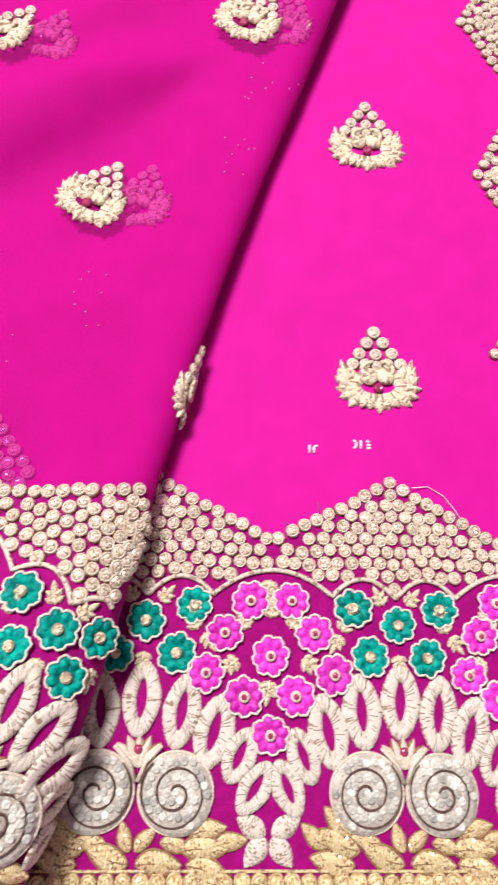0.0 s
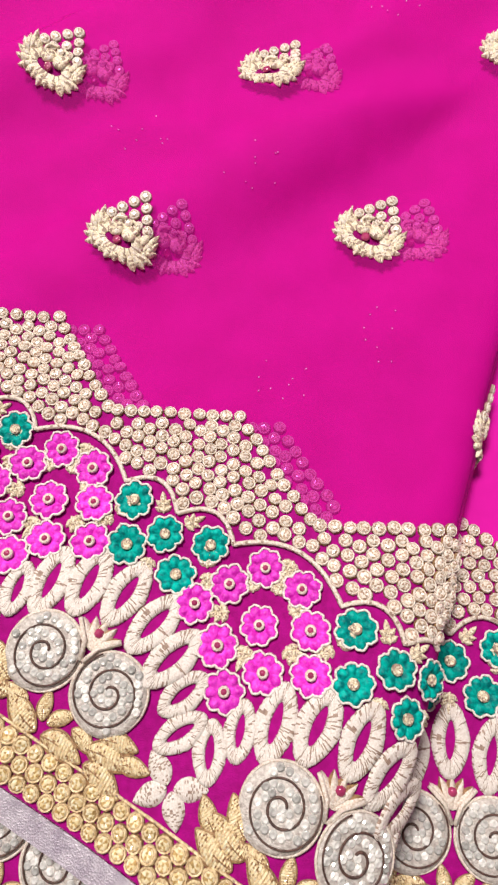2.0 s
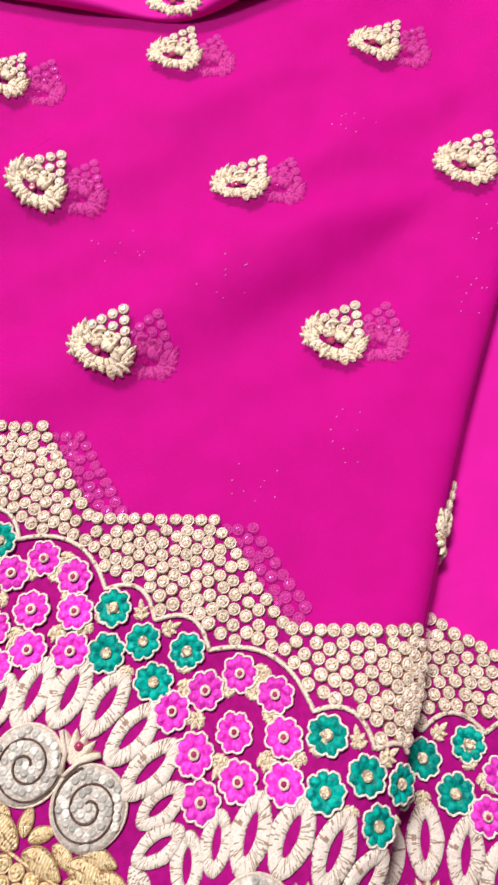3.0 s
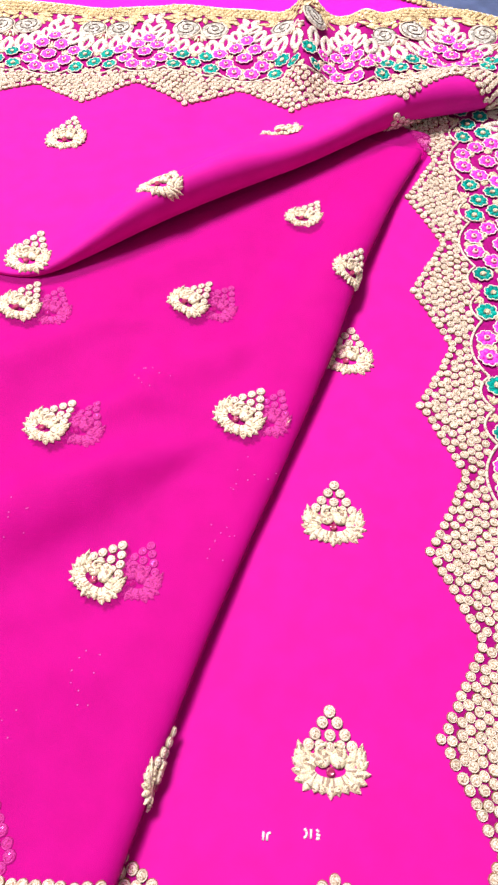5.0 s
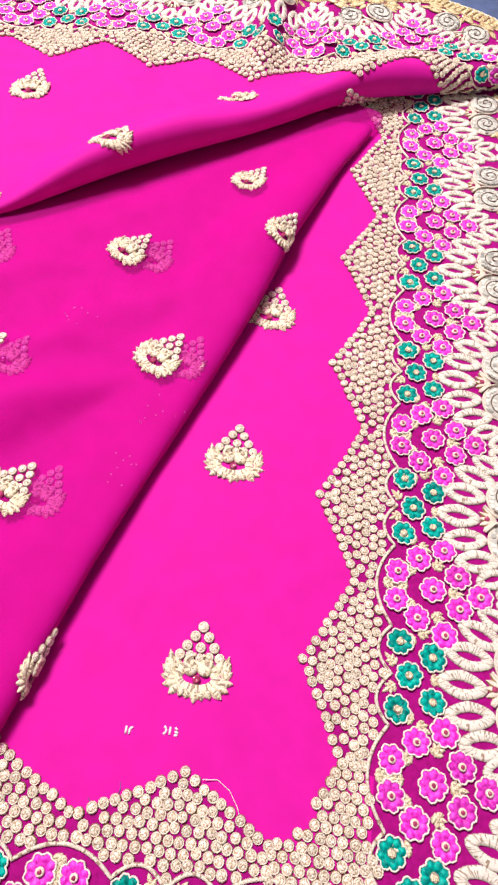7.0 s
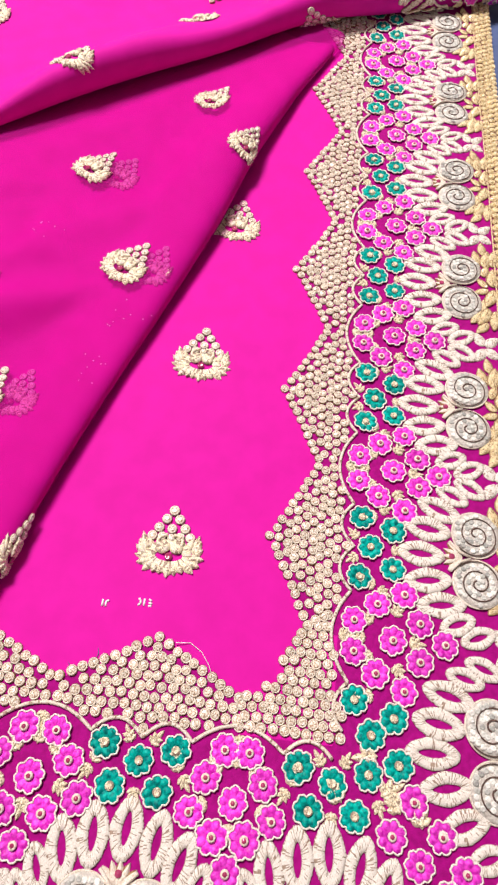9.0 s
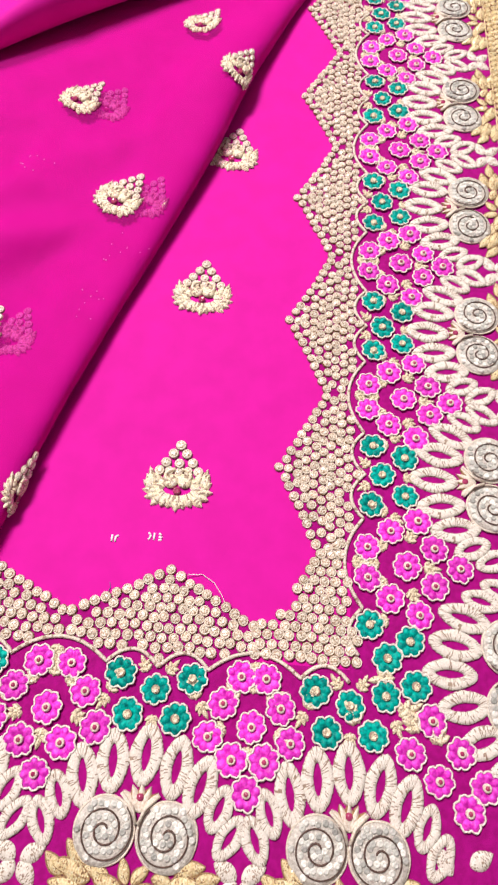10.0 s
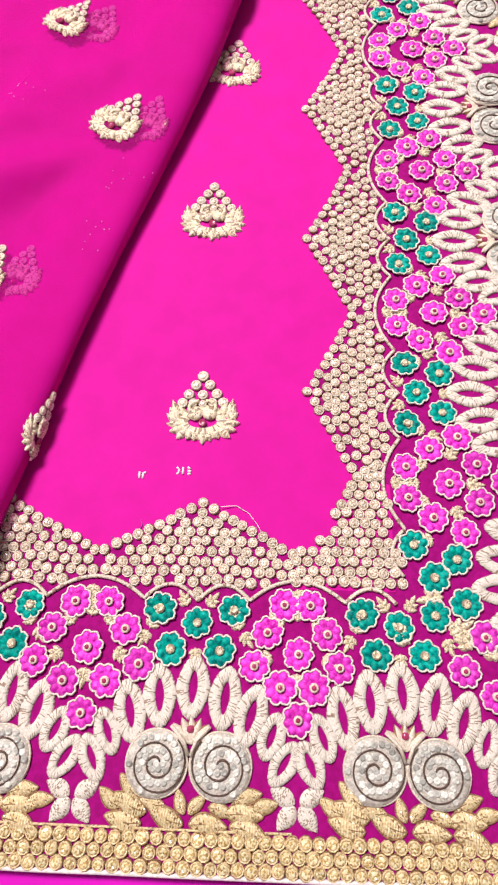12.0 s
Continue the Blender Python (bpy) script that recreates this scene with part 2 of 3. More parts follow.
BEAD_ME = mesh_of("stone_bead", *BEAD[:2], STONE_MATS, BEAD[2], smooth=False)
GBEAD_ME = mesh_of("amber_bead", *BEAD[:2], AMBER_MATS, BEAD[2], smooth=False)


def petal_mesh(length, width, seed):
    v, f, k = petal_ring(length, width, seed)
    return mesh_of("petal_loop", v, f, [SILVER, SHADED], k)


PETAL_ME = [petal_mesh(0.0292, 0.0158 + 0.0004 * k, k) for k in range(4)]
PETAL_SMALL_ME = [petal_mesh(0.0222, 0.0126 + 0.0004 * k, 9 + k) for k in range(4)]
_l = leaf(0.0125, 0.0078, 0.0013, 26, cols=9)
SLEAF_ME = mesh_of("silver_leaf", *_l, [SILVER, SHADED], speckled(_l[1], 2, (0.2,)))


def rimmed(length, width, height, bend):
    body = leaf(length, width, height, 28, bend, 11)
    n = len(body[0]) // 11
    ring = [body[0][i * 11] for i in range(n)] + [body[0][i * 11 + 10] for i in range(n - 1, -1, -1)]
    vein = [body[0][i * 11 + 5] for i in range(1, n - 2)]
    v, f, k = template((*body, 0), (*tube([(x, y, 0.0003) for x, y, z in ring], 0.00045, 5, True), 1), (*tube(vein[:len(vein) // 2], 0.00025, 5), 1))
    grain = speckled(body[1], 5, (0.14, 0.34))
    return v, f, grain + k[len(grain):]


_t = rimmed(0.0176, 0.0090, 0.0017, 0.20)
GLEAF_ME = mesh_of("gold_leaf", *_t[:2], [ZARI, BRONZE, GOLD_STONE], _t[2], smooth=False)
_l = template(*[(*rotated(leaf(q * 0.0062, 0.0029, 0.0012, 12, cols=5), 0, y, a), 0)
                for y, a, q in ((0.0048, 0, 1.0), (0.0034, 48, 0.8), (0.0034, -48, 0.8), (0.0012, 62, 0.75), (0.0012, -62, 0.75), (0.0, 0, 0.9))])
SPRIG_ME = mesh_of("cream_leaf", *_l[:2], [PALE, SHADED], speckled(_l[1], 4, (0.16,)))
FLOWER_R = 0.0075
TEAL_ME = [mesh_of("teal_flower", *flower_disc(FLOWER_R, k), [TEAL]) for k in range(4)]
PINK_ME = [mesh_of("pink_flower", *flower_disc(FLOWER_R, k), [PINK]) for k in range(4)]
RIM_ME = [mesh_of("rim", *flower_rim(FLOWER_R, k), [OUTLINE]) for k in range(4)]
_c = template((*lathe([(0.0023, 0.0002), (0.0022, 0.0013), (0.0014, 0.0018), (0, 0.0014)], 11), 0))
EYE_ME = mesh_of("eye", *_c[:2], [PALE, SHADED], speckled(_c[1], 8, (0.3,)), smooth=False)
_c = template((*lathe([(0.0022, 0.0004), (0.0023, 0.0017), (0.0017, 0.0021), (0, 0.0018)], 9), 0),
              (*lathe([(0.0013, 0.0019), (0.0009, 0.0026), (0, 0.0027)], 7), 1))
REYE_ME = mesh_of("eye_pink", *_c[:2], [RING, RUBY], _c[2])


def swirl_parts(sign):
    n, r = 40, 0.0142
    v, f = [], []
    rings = ((1.0, -0.0003), (0.98, 0.0010), (0.82, 0.0017), (0.5, 0.0019), (0.2, 0.0019))
    for q, z in rings:
        for i in range(n):
            a = 2 * math.pi * i / n
            tail = 1 + 0.10 * max(0, math.cos(a + math.pi / 2 + sign * 0.5)) ** 2
            v.append((r * q * tail * math.cos(a), r * q * tail * math.sin(a), z))
    for k in range(len(rings) - 1):
        f += [(k * n + i, k * n + (i + 1) % n, (k + 1) * n + (i + 1) % n, (k + 1) * n + i) for i in range(n)]
    f.append(tuple(4 * n + i for i in range(n)))
    disc = mesh_of("swirl", v, f, [DULL])
    arm = spiral(0.0016, 0.0140, 2.05, 90, 0.0022, sign, 0.5 if sign > 0 else 2.6)
    cord = mesh_of("swirl_cord", *tube(arm, 0.00056, 6, taper=lambda u: 1.0 - 0.40 * u), [CORD])
    rim = mesh_of("swirl_rim", *tube([(1.01 * r * math.cos(2 * math.pi * i / 48), 1.01 * r * math.sin(2 * math.pi * i / 48), 0.0006) for i in range(48)],
                                     0.00060, 5, True), [RING])
    pieces, dot, g = [], lathe([(0.00165, 0.0012), (0.00160, 0.0021), (0.0010, 0.0026), (0, 0.0024)], 8), random.Random(3)
    for i in range(-6, 7):
        for j in range(-6, 7):
            x, y = (i + 0.5 * (j % 2)) * 0.0031 + g.uniform(-0.0004, 0.0004), j * 0.0027 + g.uniform(-0.0004, 0.0004)
            if math.hypot(x, y) < 0.0132 and min(math.hypot(x - p[0], y - p[1]) for p in arm) > 0.00125:
                pieces.append((*rotated(dot, x, y, 40 * len(pieces), z=g.uniform(-0.0002, 0.0002)), 0))
    t = template(*pieces)
    return disc, rim, cord, mesh_of("sequins", *t[:2], [SEQUIN], smooth=False)


SWIRL = {1: swirl_parts(1), -1: swirl_parts(-1)}
_fan = [(*rotated(leaf(0.0088, 0.0034, 0.0012, 8), 0, -0.0046, a), 0) for a in (-44, -22, 0, 22, 44)]
_fan += [(*tube([(q * 0.0004, -0.0078, 0.0012), (q * 0.0022, -0.0030, 0.0015), (q * 0.0066, 0.0012, 0.0012)], 0.0007, 5), 1) for q in (-1, 1)]
_fan += [(*rotated(lathe([(0.0014, 0.0010), (0.0011, 0.0018), (0, 0.0019)], 7), 0, 0.0002), 2)]
_t = template(*_fan)
CREST_ME = mesh_of("crest", *_t[:2], [RING, RING, RUBY, BRONZE], [3 if k == 0 and i % 4 == 0 else k for i, k in enumerate(_t[2])])


def motif_pieces():
    """The small temple-shaped motif: rising stones over a curled crown of feathery leaves; its foot at y = 0. Pieces: name, verts, faces, slots."""
    p, g = [], random.Random(21)

    def stone(x, y, q):
        a = g.uniform(0, 360)
        t = template((*rotated(_r, x, y, a, q, q), 1), (*rotated(_g, x, y, a, q, q), 2))
        # slot 4 paints shade on the ring's foot; the floor takes it too
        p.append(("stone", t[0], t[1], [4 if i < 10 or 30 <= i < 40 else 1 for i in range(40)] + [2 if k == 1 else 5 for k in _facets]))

    def thread(name, piece, slot=0):
        v, f, k = template((*piece, slot))
        p.append((name, v, f, k if slot else [(0, 4, 1)[c] for c in speckled(f, len(p), (0.22, 0.22))]))

    def frond(x0, y0, x1, y1, width):
        size = math.hypot(x1 - x0, y1 - y0)
        thread("leaf", rotated(leaf(size, width, 0.0014, 9), x0, y0, -math.degrees(math.atan2(x1 - x0, y1 - y0)), z=g.uniform(0, 0.0006)))

    # the padded ground of the crown, open in the middle
    n, rings = 52, ((1.0, -0.0003), (0.95, 0.0007), (0.72, 0.0010))
    v, f = [], []
    for q, z in rings:
        for i in range(n):
            a = 2 * math.pi * i / n
            rr = 1 + 0.07 * math.cos(13 * a) * q
            v.append((0.0142 * rr * q * math.cos(a), 0.0122 + 0.0104 * rr * q * math.sin(a), z))
    v += [(0.0080 * math.cos(2 * math.pi * i / n), 0.0126 + 0.0034 * math.sin(2 * math.pi * i / n), 0.0001) for i in range(n)]
    for k in range(3):
        f += [(k * n + i, k * n + (i + 1) % n, (k + 1) * n + (i + 1) % n, (k + 1) * n + i) for i in range(n)]
    thread("crown", (v, f))
    for x, y, q in ((0, 0.0402, 1.08), (-0.0039, 0.0348, 1.02), (0.0039, 0.0348, 1.02), (-0.0078, 0.0292, 1.02), (0.0, 0.0287, 1.0), (0.0078, 0.0292, 1.02),
                    (-0.0112, 0.0240, 1.0), (0.0114, 0.0238, 1.0), (-0.0054, 0.0240, 0.9), (0.0054, 0.0240, 0.9), (0.0, 0.0232, 0.8)):
        stone(x, y, q)
    for side in (-1, 1):
        thread("curl", rotated(lathe([(0.0042, 0.0006), (0.0038, 0.0018), (0.0020, 0.0024), (0, 0.0018)], 11), side * 0.0040, 0.0174))
        thread("arch", tube([(side * (0.0012 + 0.0062 * math.sin(a)), 0.0206 + 0.0040 * math.cos(a), 0.0015) for a in np.linspace(0.1, 2.2, 12)], 0.0011, 6))
        for x0, y0, x1, y1, w in ((0.0138, 0.0140, 0.0166, 0.0262, 0.0042), (0.0148, 0.0130, 0.0186, 0.0220, 0.0040), (0.0135, 0.0125, 0.0194, 0.0172, 0.0042),
                                  (0.0110, 0.0112, 0.0205, 0.0120, 0.0046), (0.0105, 0.0092, 0.0182, 0.0074, 0.0046), (0.0085, 0.0085, 0.0148, 0.0030, 0.0048),
                                  (0.0060, 0.0072, 0.0090, 0.0026, 0.0046), (0.0030, 0.0065, 0.0046, 0.0016, 0.0046), (0.0115, 0.0160, 0.0128, 0.0232, 0.0050)):
            frond(side * x0, y0, side * x1 + g.uniform(-0.0006, 0.0006), y1 + g.uniform(-0.0006, 0.0006), w)
    frond(0, 0.0072, 0.0, -0.0006, 0.0044)
    thread("ruby", rotated(lathe([(0.0024, 0.0006), (0.0020, 0.0020), (0.0013, 0.0016), (0, 0.0014)], 8), 0, 0.0118), 3)
    return p


MOTIF_MATS = [PALE, RING, STONE, RUBY, SHADED, DIM_FACET]
MOTIF = motif_pieces()
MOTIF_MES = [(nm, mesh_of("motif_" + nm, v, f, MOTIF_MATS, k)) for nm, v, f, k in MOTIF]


# ---- how each layer of the cloth lies ----
P = 0.1015


def smooth(x, a, b):
    t = min(1.0, max(0.0, (x - a) / (b - a)))
    return t * t * (3 - 2 * t)


def table(pairs, blur=0.02):
    xs, ys = zip(*pairs)
    grid = np.linspace(xs[0], xs[-1], 400)
    vals = np.interp(grid, xs, ys)
    w = max(1, int(blur / (grid[1] - grid[0])))
    pad = np.concatenate([vals[0] + (np.arange(-w, 0)) * (vals[1] - vals[0]), vals, vals[-1] + np.arange(1, w + 1) * (vals[-1] - vals[-2])])
    vals = np.convolve(pad, np.ones(2 * w + 1) / (2 * w + 1), "valid")
    return lambda x: float(np.interp(x, grid, vals))


def base_height(x, y):
    return 0.0026 * noise.noise((x * 7, y * 6, 2.3)) + 0.0006 * noise.noise((x * 18, y * 18, 0.3)) + 0.0003 * noise.noise((x * 60, y * 60, 4))


# the edge of the left fold and its height along the way
fold_x = table([(-0.3, -0.235), (-0.15, -0.194), (-0.096, -0.177), (-0.051, -0.164), (-0.024, -0.158), (-0.004, -0.153), (0.023, -0.148), (0.044, -0.1415), (0.076, -0.135),
                (0.124, -0.122), (0.19, -0.101), (0.227, -0.088), (0.28, -0.0705), (0.345, -0.050), (0.42, -0.031), (0.507, -0.002), (0.54, 0.012), (0.65, 0.06)], 0.012)
fold_h = table([(-0.3, 0.038), (-0.15, 0.036), (-0.05, 0.033), (0.02, 0.021), (0.06, 0.017), (0.2, 0.016), (0.33, 0.020), (0.40, 0.027), (0.47, 0.021), (0.55, 0.012), (0.65, 0.010)])
LO, LX, LD = (-0.245, 0.060), (0.902, -0.431), (-0.431, -0.902)


def wrinkles(x, y):
    """Soft ridges that run up to the right across the loose part of the left layer."""
    along, across = 0.82 * x + 0.57 * y, 0.82 * y - 0.57 * x
    a = 0.5 + 0.9 * noise.noise((along * 5, across * 22, 1.7)) + 0.25 * noise.noise((along * 11, across * 44, 5.2))
    b = noise.noise((x * 16, y * 22, 7.1))
    edge = far_y(x)
    loose = smooth(y, 0.03, 0.22) * smooth(-x, 0.04, 0.18) * (1 - 0.92 * smooth(y, edge - 0.09, edge - 0.015))
    c = noise.noise((along * 8, across * 30, 3.4))
    ridge = (1 - abs(noise.noise((along * 6 + 2, across * 17, 9.3)))) ** 5
    return (0.0095 * smooth(a, 0.0, 1.0) + 0.0065 * ridge + 0.0060 * c) * loose - 0.004 * loose + 0.0042 * b * (1 - 0.8 * smooth(y, edge - 0.09, edge - 0.015))


def left_plane(s, d):
    s, d = (s * 0.978 if s < 0 else s) + 0.001 * smooth(-s, 0, 0.1), d - 0.10 * min(0.045, max(0.0, d - 0.055))
    return LO[0] + LX[0] * s + LD[0] * d, LO[1] + LX[1] * s + LD[1] * d


def left_fold(s, d):
    x, y = left_plane(s, d)
    edge, he = fold_x(y), fold_h(y)
    r, q = (he - 0.002) / 2, fold_x(y) - x
    rx = 2.0 * r
    inner = 0.009 + 0.012 * smooth(d, -0.05, 0.05) + 0.010 * smooth(d, 0.05, 0.15) - 0.004 * smooth(y, 0.38, 0.50)
    if q >= rx:
        w = smooth(q, 0.08, rx)
        return Vector((x, y, inner * (1 - w) + he * w + max(wrinkles(x, y), -0.0015) * (1 - w)))
    a = min(math.pi, (rx - q) / (2.0 * r))
    out = rx * math.sin(a) if a < math.pi / 2 else rx - 0.35 * r * (1 - math.sin(a))
    return Vector((edge - rx + out, y, he - r + r * math.cos(a)))


def left_under(s, d):
    p = left_fold(s, d)
    x, y = left_plane(s, d)
    w = smooth(fold_x(y) - x, 0.0, 0.03)
    return Vector((p.x - 0.0012 * (1 - w), p.y, max(p.z - 0.0012 - 0.0045 * w, 0.0030)))


def left_ghost(s, d):
    return left_under(s + 0.017, d - 0.006)


def near_x(s):
    return -0.0455 + s * (1.035 if s < 0 else 0.99)


# where each repeat of the right border lies along y
right_y = table([(-2, -0.117), (-1, -0.013), (0, 0.0915), (1, 0.1957), (2, 0.303), (3, 0.4105), (4, 0.5185), (5, 0.626), (6, 0.735)], 0.1)


def near_border(s, d):
    x, y = near_x(s), 0.026 - d
    return Vector((x, y, base_height(x, y)))


def right_border(s, d):
    x, y = 0.0103 + d, right_y(s / P)
    return Vector((x, y, base_height(x, y)))


def base_plane(s, d):
    return Vector((s, -d, base_height(s, -d)))


far_y = table([(-0.7, 0.455), (-0.45, 0.420), (-0.36, 0.402), (-0.30, 0.392), (-0.278, 0.396), (-0.24, 0.422), (-0.19, 0.460), (-0.131, 0.503), (-0.084, 0.536), (-0.024, 0.582), (0.017, 0.606), (0.06, 0.627),
               (0.099, 0.645), (0.3, 0.72)], 0.015)


# how far the far border comes forward of its line
far_shift = table([(-0.9, 0.0), (-0.4, 0.0), (-0.3, 0.004), (-0.2, 0.007), (-0.13, 0.012), (-0.085, 0.016), (-0.02, 0.020), (0.02, 0.010), (0.05, -0.006), (0.08, -0.004), (0.14, 0.028), (0.35, 0.10)], 0.02)


def far_roll(x):
    """Radius and height of the far fold's front, which flattens out towards the left."""
    r = 0.0132 * (1 + 0.20 * math.sin(31 * x + 0.6)) - 0.0112 * smooth(-x, 0.21, 0.33)
    r = max(r, 0.0015)
    return r, 2 * r + 0.009 - 0.006 * smooth(x, 0.0, 0.08)


def far_fold(s, d):
    x = -s
    y = 0.620 + d - far_shift(x)
    edge = far_y(x)
    r, he = far_roll(x)
    q = y - edge
    bump = 0.018 * math.exp(-((x + 0.088) / 0.016) ** 2) * smooth(y, 0.60, 0.66) + 0.007 * math.exp(-((x + 0.028) / 0.013) ** 2) * smooth(y, 0.62, 0.67) + 0.005 * math.exp(-((x - 0.01) / 0.02) ** 2) * smooth(y, 0.62, 0.7)
    if q >= r:
        w = smooth(q, 0.065, r)
        return Vector((x, y, (0.021 - 0.006 * smooth(-x, 0.22, 0.34) + bump + 0.005 * noise.noise((x * 9, y * 16, 3)) + 0.0015 * noise.noise((x * 25, y * 40, 6))) * (1 - w) + he * w))
    a = min(math.pi, (r - q) / r)
    return Vector((x, edge + r - r * math.sin(a), he - r + r * math.cos(a)))


def lower_left(s, d):
    """The next layer, which shows past the ribbon of the left fold."""
    p = left_plane(s, d)
    x, y = p[0] - 0.014, p[1] - 0.062
    return Vector((x, y, 0.012 + 0.0006 * noise.noise((x * 20, y * 20, 9))))


def seat(where, s, d, turn=0.0, lift=0.0, size=1.0):
    """The pose on a layer at (s, d): x along the border, y inwards, z off the cloth."""
    e = 0.0012
    p = where(s, d)
    tx = (where(s + e, d) - where(s - e, d)).normalized()
    ty = where(s, d - e) - where(s, d + e)
    n = tx.cross(ty).normalized()
    ty = n.cross(tx)
    m = Matrix((tx, ty, n)).transposed().to_4x4()
    return Matrix.Translation(p + n * lift) @ m @ pose(0, 0, 0, 0, 0, turn) @ Matrix.Diagonal((size, size, size, 1))


def hidden(where, s, d):
    """True where the cloth has turned under its own fold."""
    if where in (left_fold, left_under):
        x, y = left_plane(s, d)
        r = (fold_h(y) - 0.002) / 2
        return (2.0 * r - (fold_x(y) - x)) / (2.0 * r) > 1.75
    if where is left_ghost:
        return hidden(left_under, s + 0.017, d - 0.006)
    if where is far_fold:
        x, y = -s, 0.620 + d - far_shift(-s)
        return (far_roll(x)[0] - (y - far_y(x))) / far_roll(x)[0] > 2.6
    if where is near_border:
        x, y = near_x(s), 0.026 - d
        return x < fold_x(y) - 0.03
    return False



def zig(s):
    """Depth of the scalloped edge: stone peaks at the teal clusters."""
    t = abs(((s / P + 0.5) % 1.0) - 0.5) * 2
    return 0.0275 * t ** 0.92


def arc(s):
    """Depth of the cord arches that close the stone field."""
    t = ((s / P + 0.5) % 1.0 - 0.5) * P
    a = abs(t)
    if a > 0.0262:
        return 0.0395 + 0.0105 * ((P / 2 - a) / 0.0245) ** 2
    return 0.0425 + 0.0075 * (abs(a - 0.0135) / 0.0130) ** 2


# ---- the setting ----
def sheet(name, rows, mats, parent=None, thick=0.0, smooth_it=True):
    """A sheet from rows of points of equal length."""
    n, m = len(rows), len(rows[0])
    v = [p for row in rows for p in row]
    f = [(i * m + j, i * m + j + 1, (i + 1) * m + j + 1, (i + 1) * m + j) for i in range(n - 1) for j in range(m - 1)]
    a, b, c = (Vector(v[k]) for k in f[len(f) // 2][:3])
    if (b - a).cross(c - a).z < 0:
        f = [q[::-1] for q in f]
    ob = new(name, mesh_of(name, v, f, mats))
    if parent:
        ob.parent = parent
    if thick:
        mod = ob.modifiers.new("thickness", "SOLIDIFY")
        mod.thickness, mod.offset = thick, -1
    return ob


def box(name, x0, y0, z0, x1, y1, z1, mat):
    v = [(x, y, z) for z in (z0, z1) for y in (y0, y1) for x in (x0, x1)]
    f = [(0, 2, 3, 1), (4, 5, 7, 6), (0, 1, 5, 4), (2, 6, 7, 3), (0, 4, 6, 2), (1, 3, 7, 5)]
    return new(name, mesh_of(name, v, f, [mat], smooth=False))


FLOOR_Z = -0.009
tagged(box("floor", -2.2, -2.0, FLOOR_Z - 0.1, 2.2, 2.4, FLOOR_Z, BLUE), "dark blue woven floor cover under the cloth", "floor", kind="structure")
tagged(box("ceiling", -2.3, -2.1, 2.4, 2.3, 2.5, 2.5, PLASTER), "plain beige plaster ceiling", "ceiling", kind="structure")
for nm, b in (("wall_west", (-2.3, -2.1, FLOOR_Z - 0.1, -2.2, 2.5, 2.4)), ("wall_east", (2.2, -2.1, FLOOR_Z - 0.1, 2.3, 2.5, 2.4)),
              ("wall_south", (-2.2, -2.1, FLOOR_Z - 0.1, 2.2, -2.0, 2.4)), ("wall_north", (-2.2, 2.4, FLOOR_Z - 0.1, 2.2, 2.5, 2.4))):
    tagged(box(nm, *b, PLASTER), "plain beige plaster wall", "wall", kind="structure")

# the plain cloth that lies under the embroidered one
xs, ys = np.linspace(-0.9, 0.176, 60), np.linspace(-0.6, 0.90, 80)


def under_point(x, y):
    top = 0.885 - 0.5 * x
    yy = y if y < 0.7 else 0.7 + (y - 0.7) / 0.2 * (min(top, 1.2) - 0.7)
    return (x, yy, -0.0042 + 0.0007 * noise.noise((x * 14, yy * 14, 5)))


under = sheet("lining_cloth", [[under_point(x, y) for x in xs] for y in ys], [LINING], thick=0.0008)
tagged(under, "plain bright magenta lining cloth spread flat under the embroidered one", "cloth")

# ---- the embroidered cloth ----
dupatta = new("embroidered_dupatta")
tagged(dupatta, "magenta georgette dupatta with gold stone border, folded on the floor", "dupatta")

xs, ys = np.linspace(-0.40, 0.1715, 110), np.linspace(-0.1435, 0.80, 170)
sheet("base_layer", [[(x, y, base_height(x, y)) for x in xs] for y in ys], [CLOTH], dupatta, 0.0008)


def folded_rows(where, ds, s_of, n):
    return [[where(s, d) for s in s_of(d, n)] for d in ds]


def left_span(d, n, inset=0.0):
    lo, hi = -0.2, 0.7
    for _ in range(40):
        mid = (lo + hi) / 2
        x, y = left_plane(mid, d)
        r = (fold_h(y) - 0.002) / 2
        if (2.0 * r - (fold_x(y) - x)) / (2.0 * r) < math.pi - inset:
            lo = mid
        else:
            hi = mid
    roll = 0.09
    return list(np.linspace(-0.55, lo - roll, n // 2)) + list(np.linspace(lo - roll, lo, n // 2 + 1))[1:]


sheet("left_fold", folded_rows(left_fold, np.linspace(0.170, -0.60, 150), left_span, 130), [SHEER], dupatta)
sheet("inner_layer", folded_rows(left_under, np.linspace(0.165, -0.58, 120), lambda d, n: [s - 0.004 for s in left_span(d, n, 0.6)], 90), [CLOTH], dupatta, 0.0006)
sheet("lower_layer", [[lower_left(s, d) for s in np.linspace(-0.45, 0.05, 60)] for d in np.linspace(0.170, -0.02, 40)], [CLOTH], dupatta, 0.0006)


def far_row(s):
    x = -s
    shift = far_shift(x)
    d0 = far_y(x) + far_roll(x)[0] * (1 - math.pi) - 0.620 + shift
    return [far_fold(s, d) for d in list(np.linspace(d0, d0 + 0.06, 36)) + list(np.linspace(d0 + 0.06, 0.170, 50))[1:]]


sheet("far_fold", [far_row(s) for s in np.linspace(-0.26, 0.75, 180)], [CLOTH], dupatta, 0.0008)


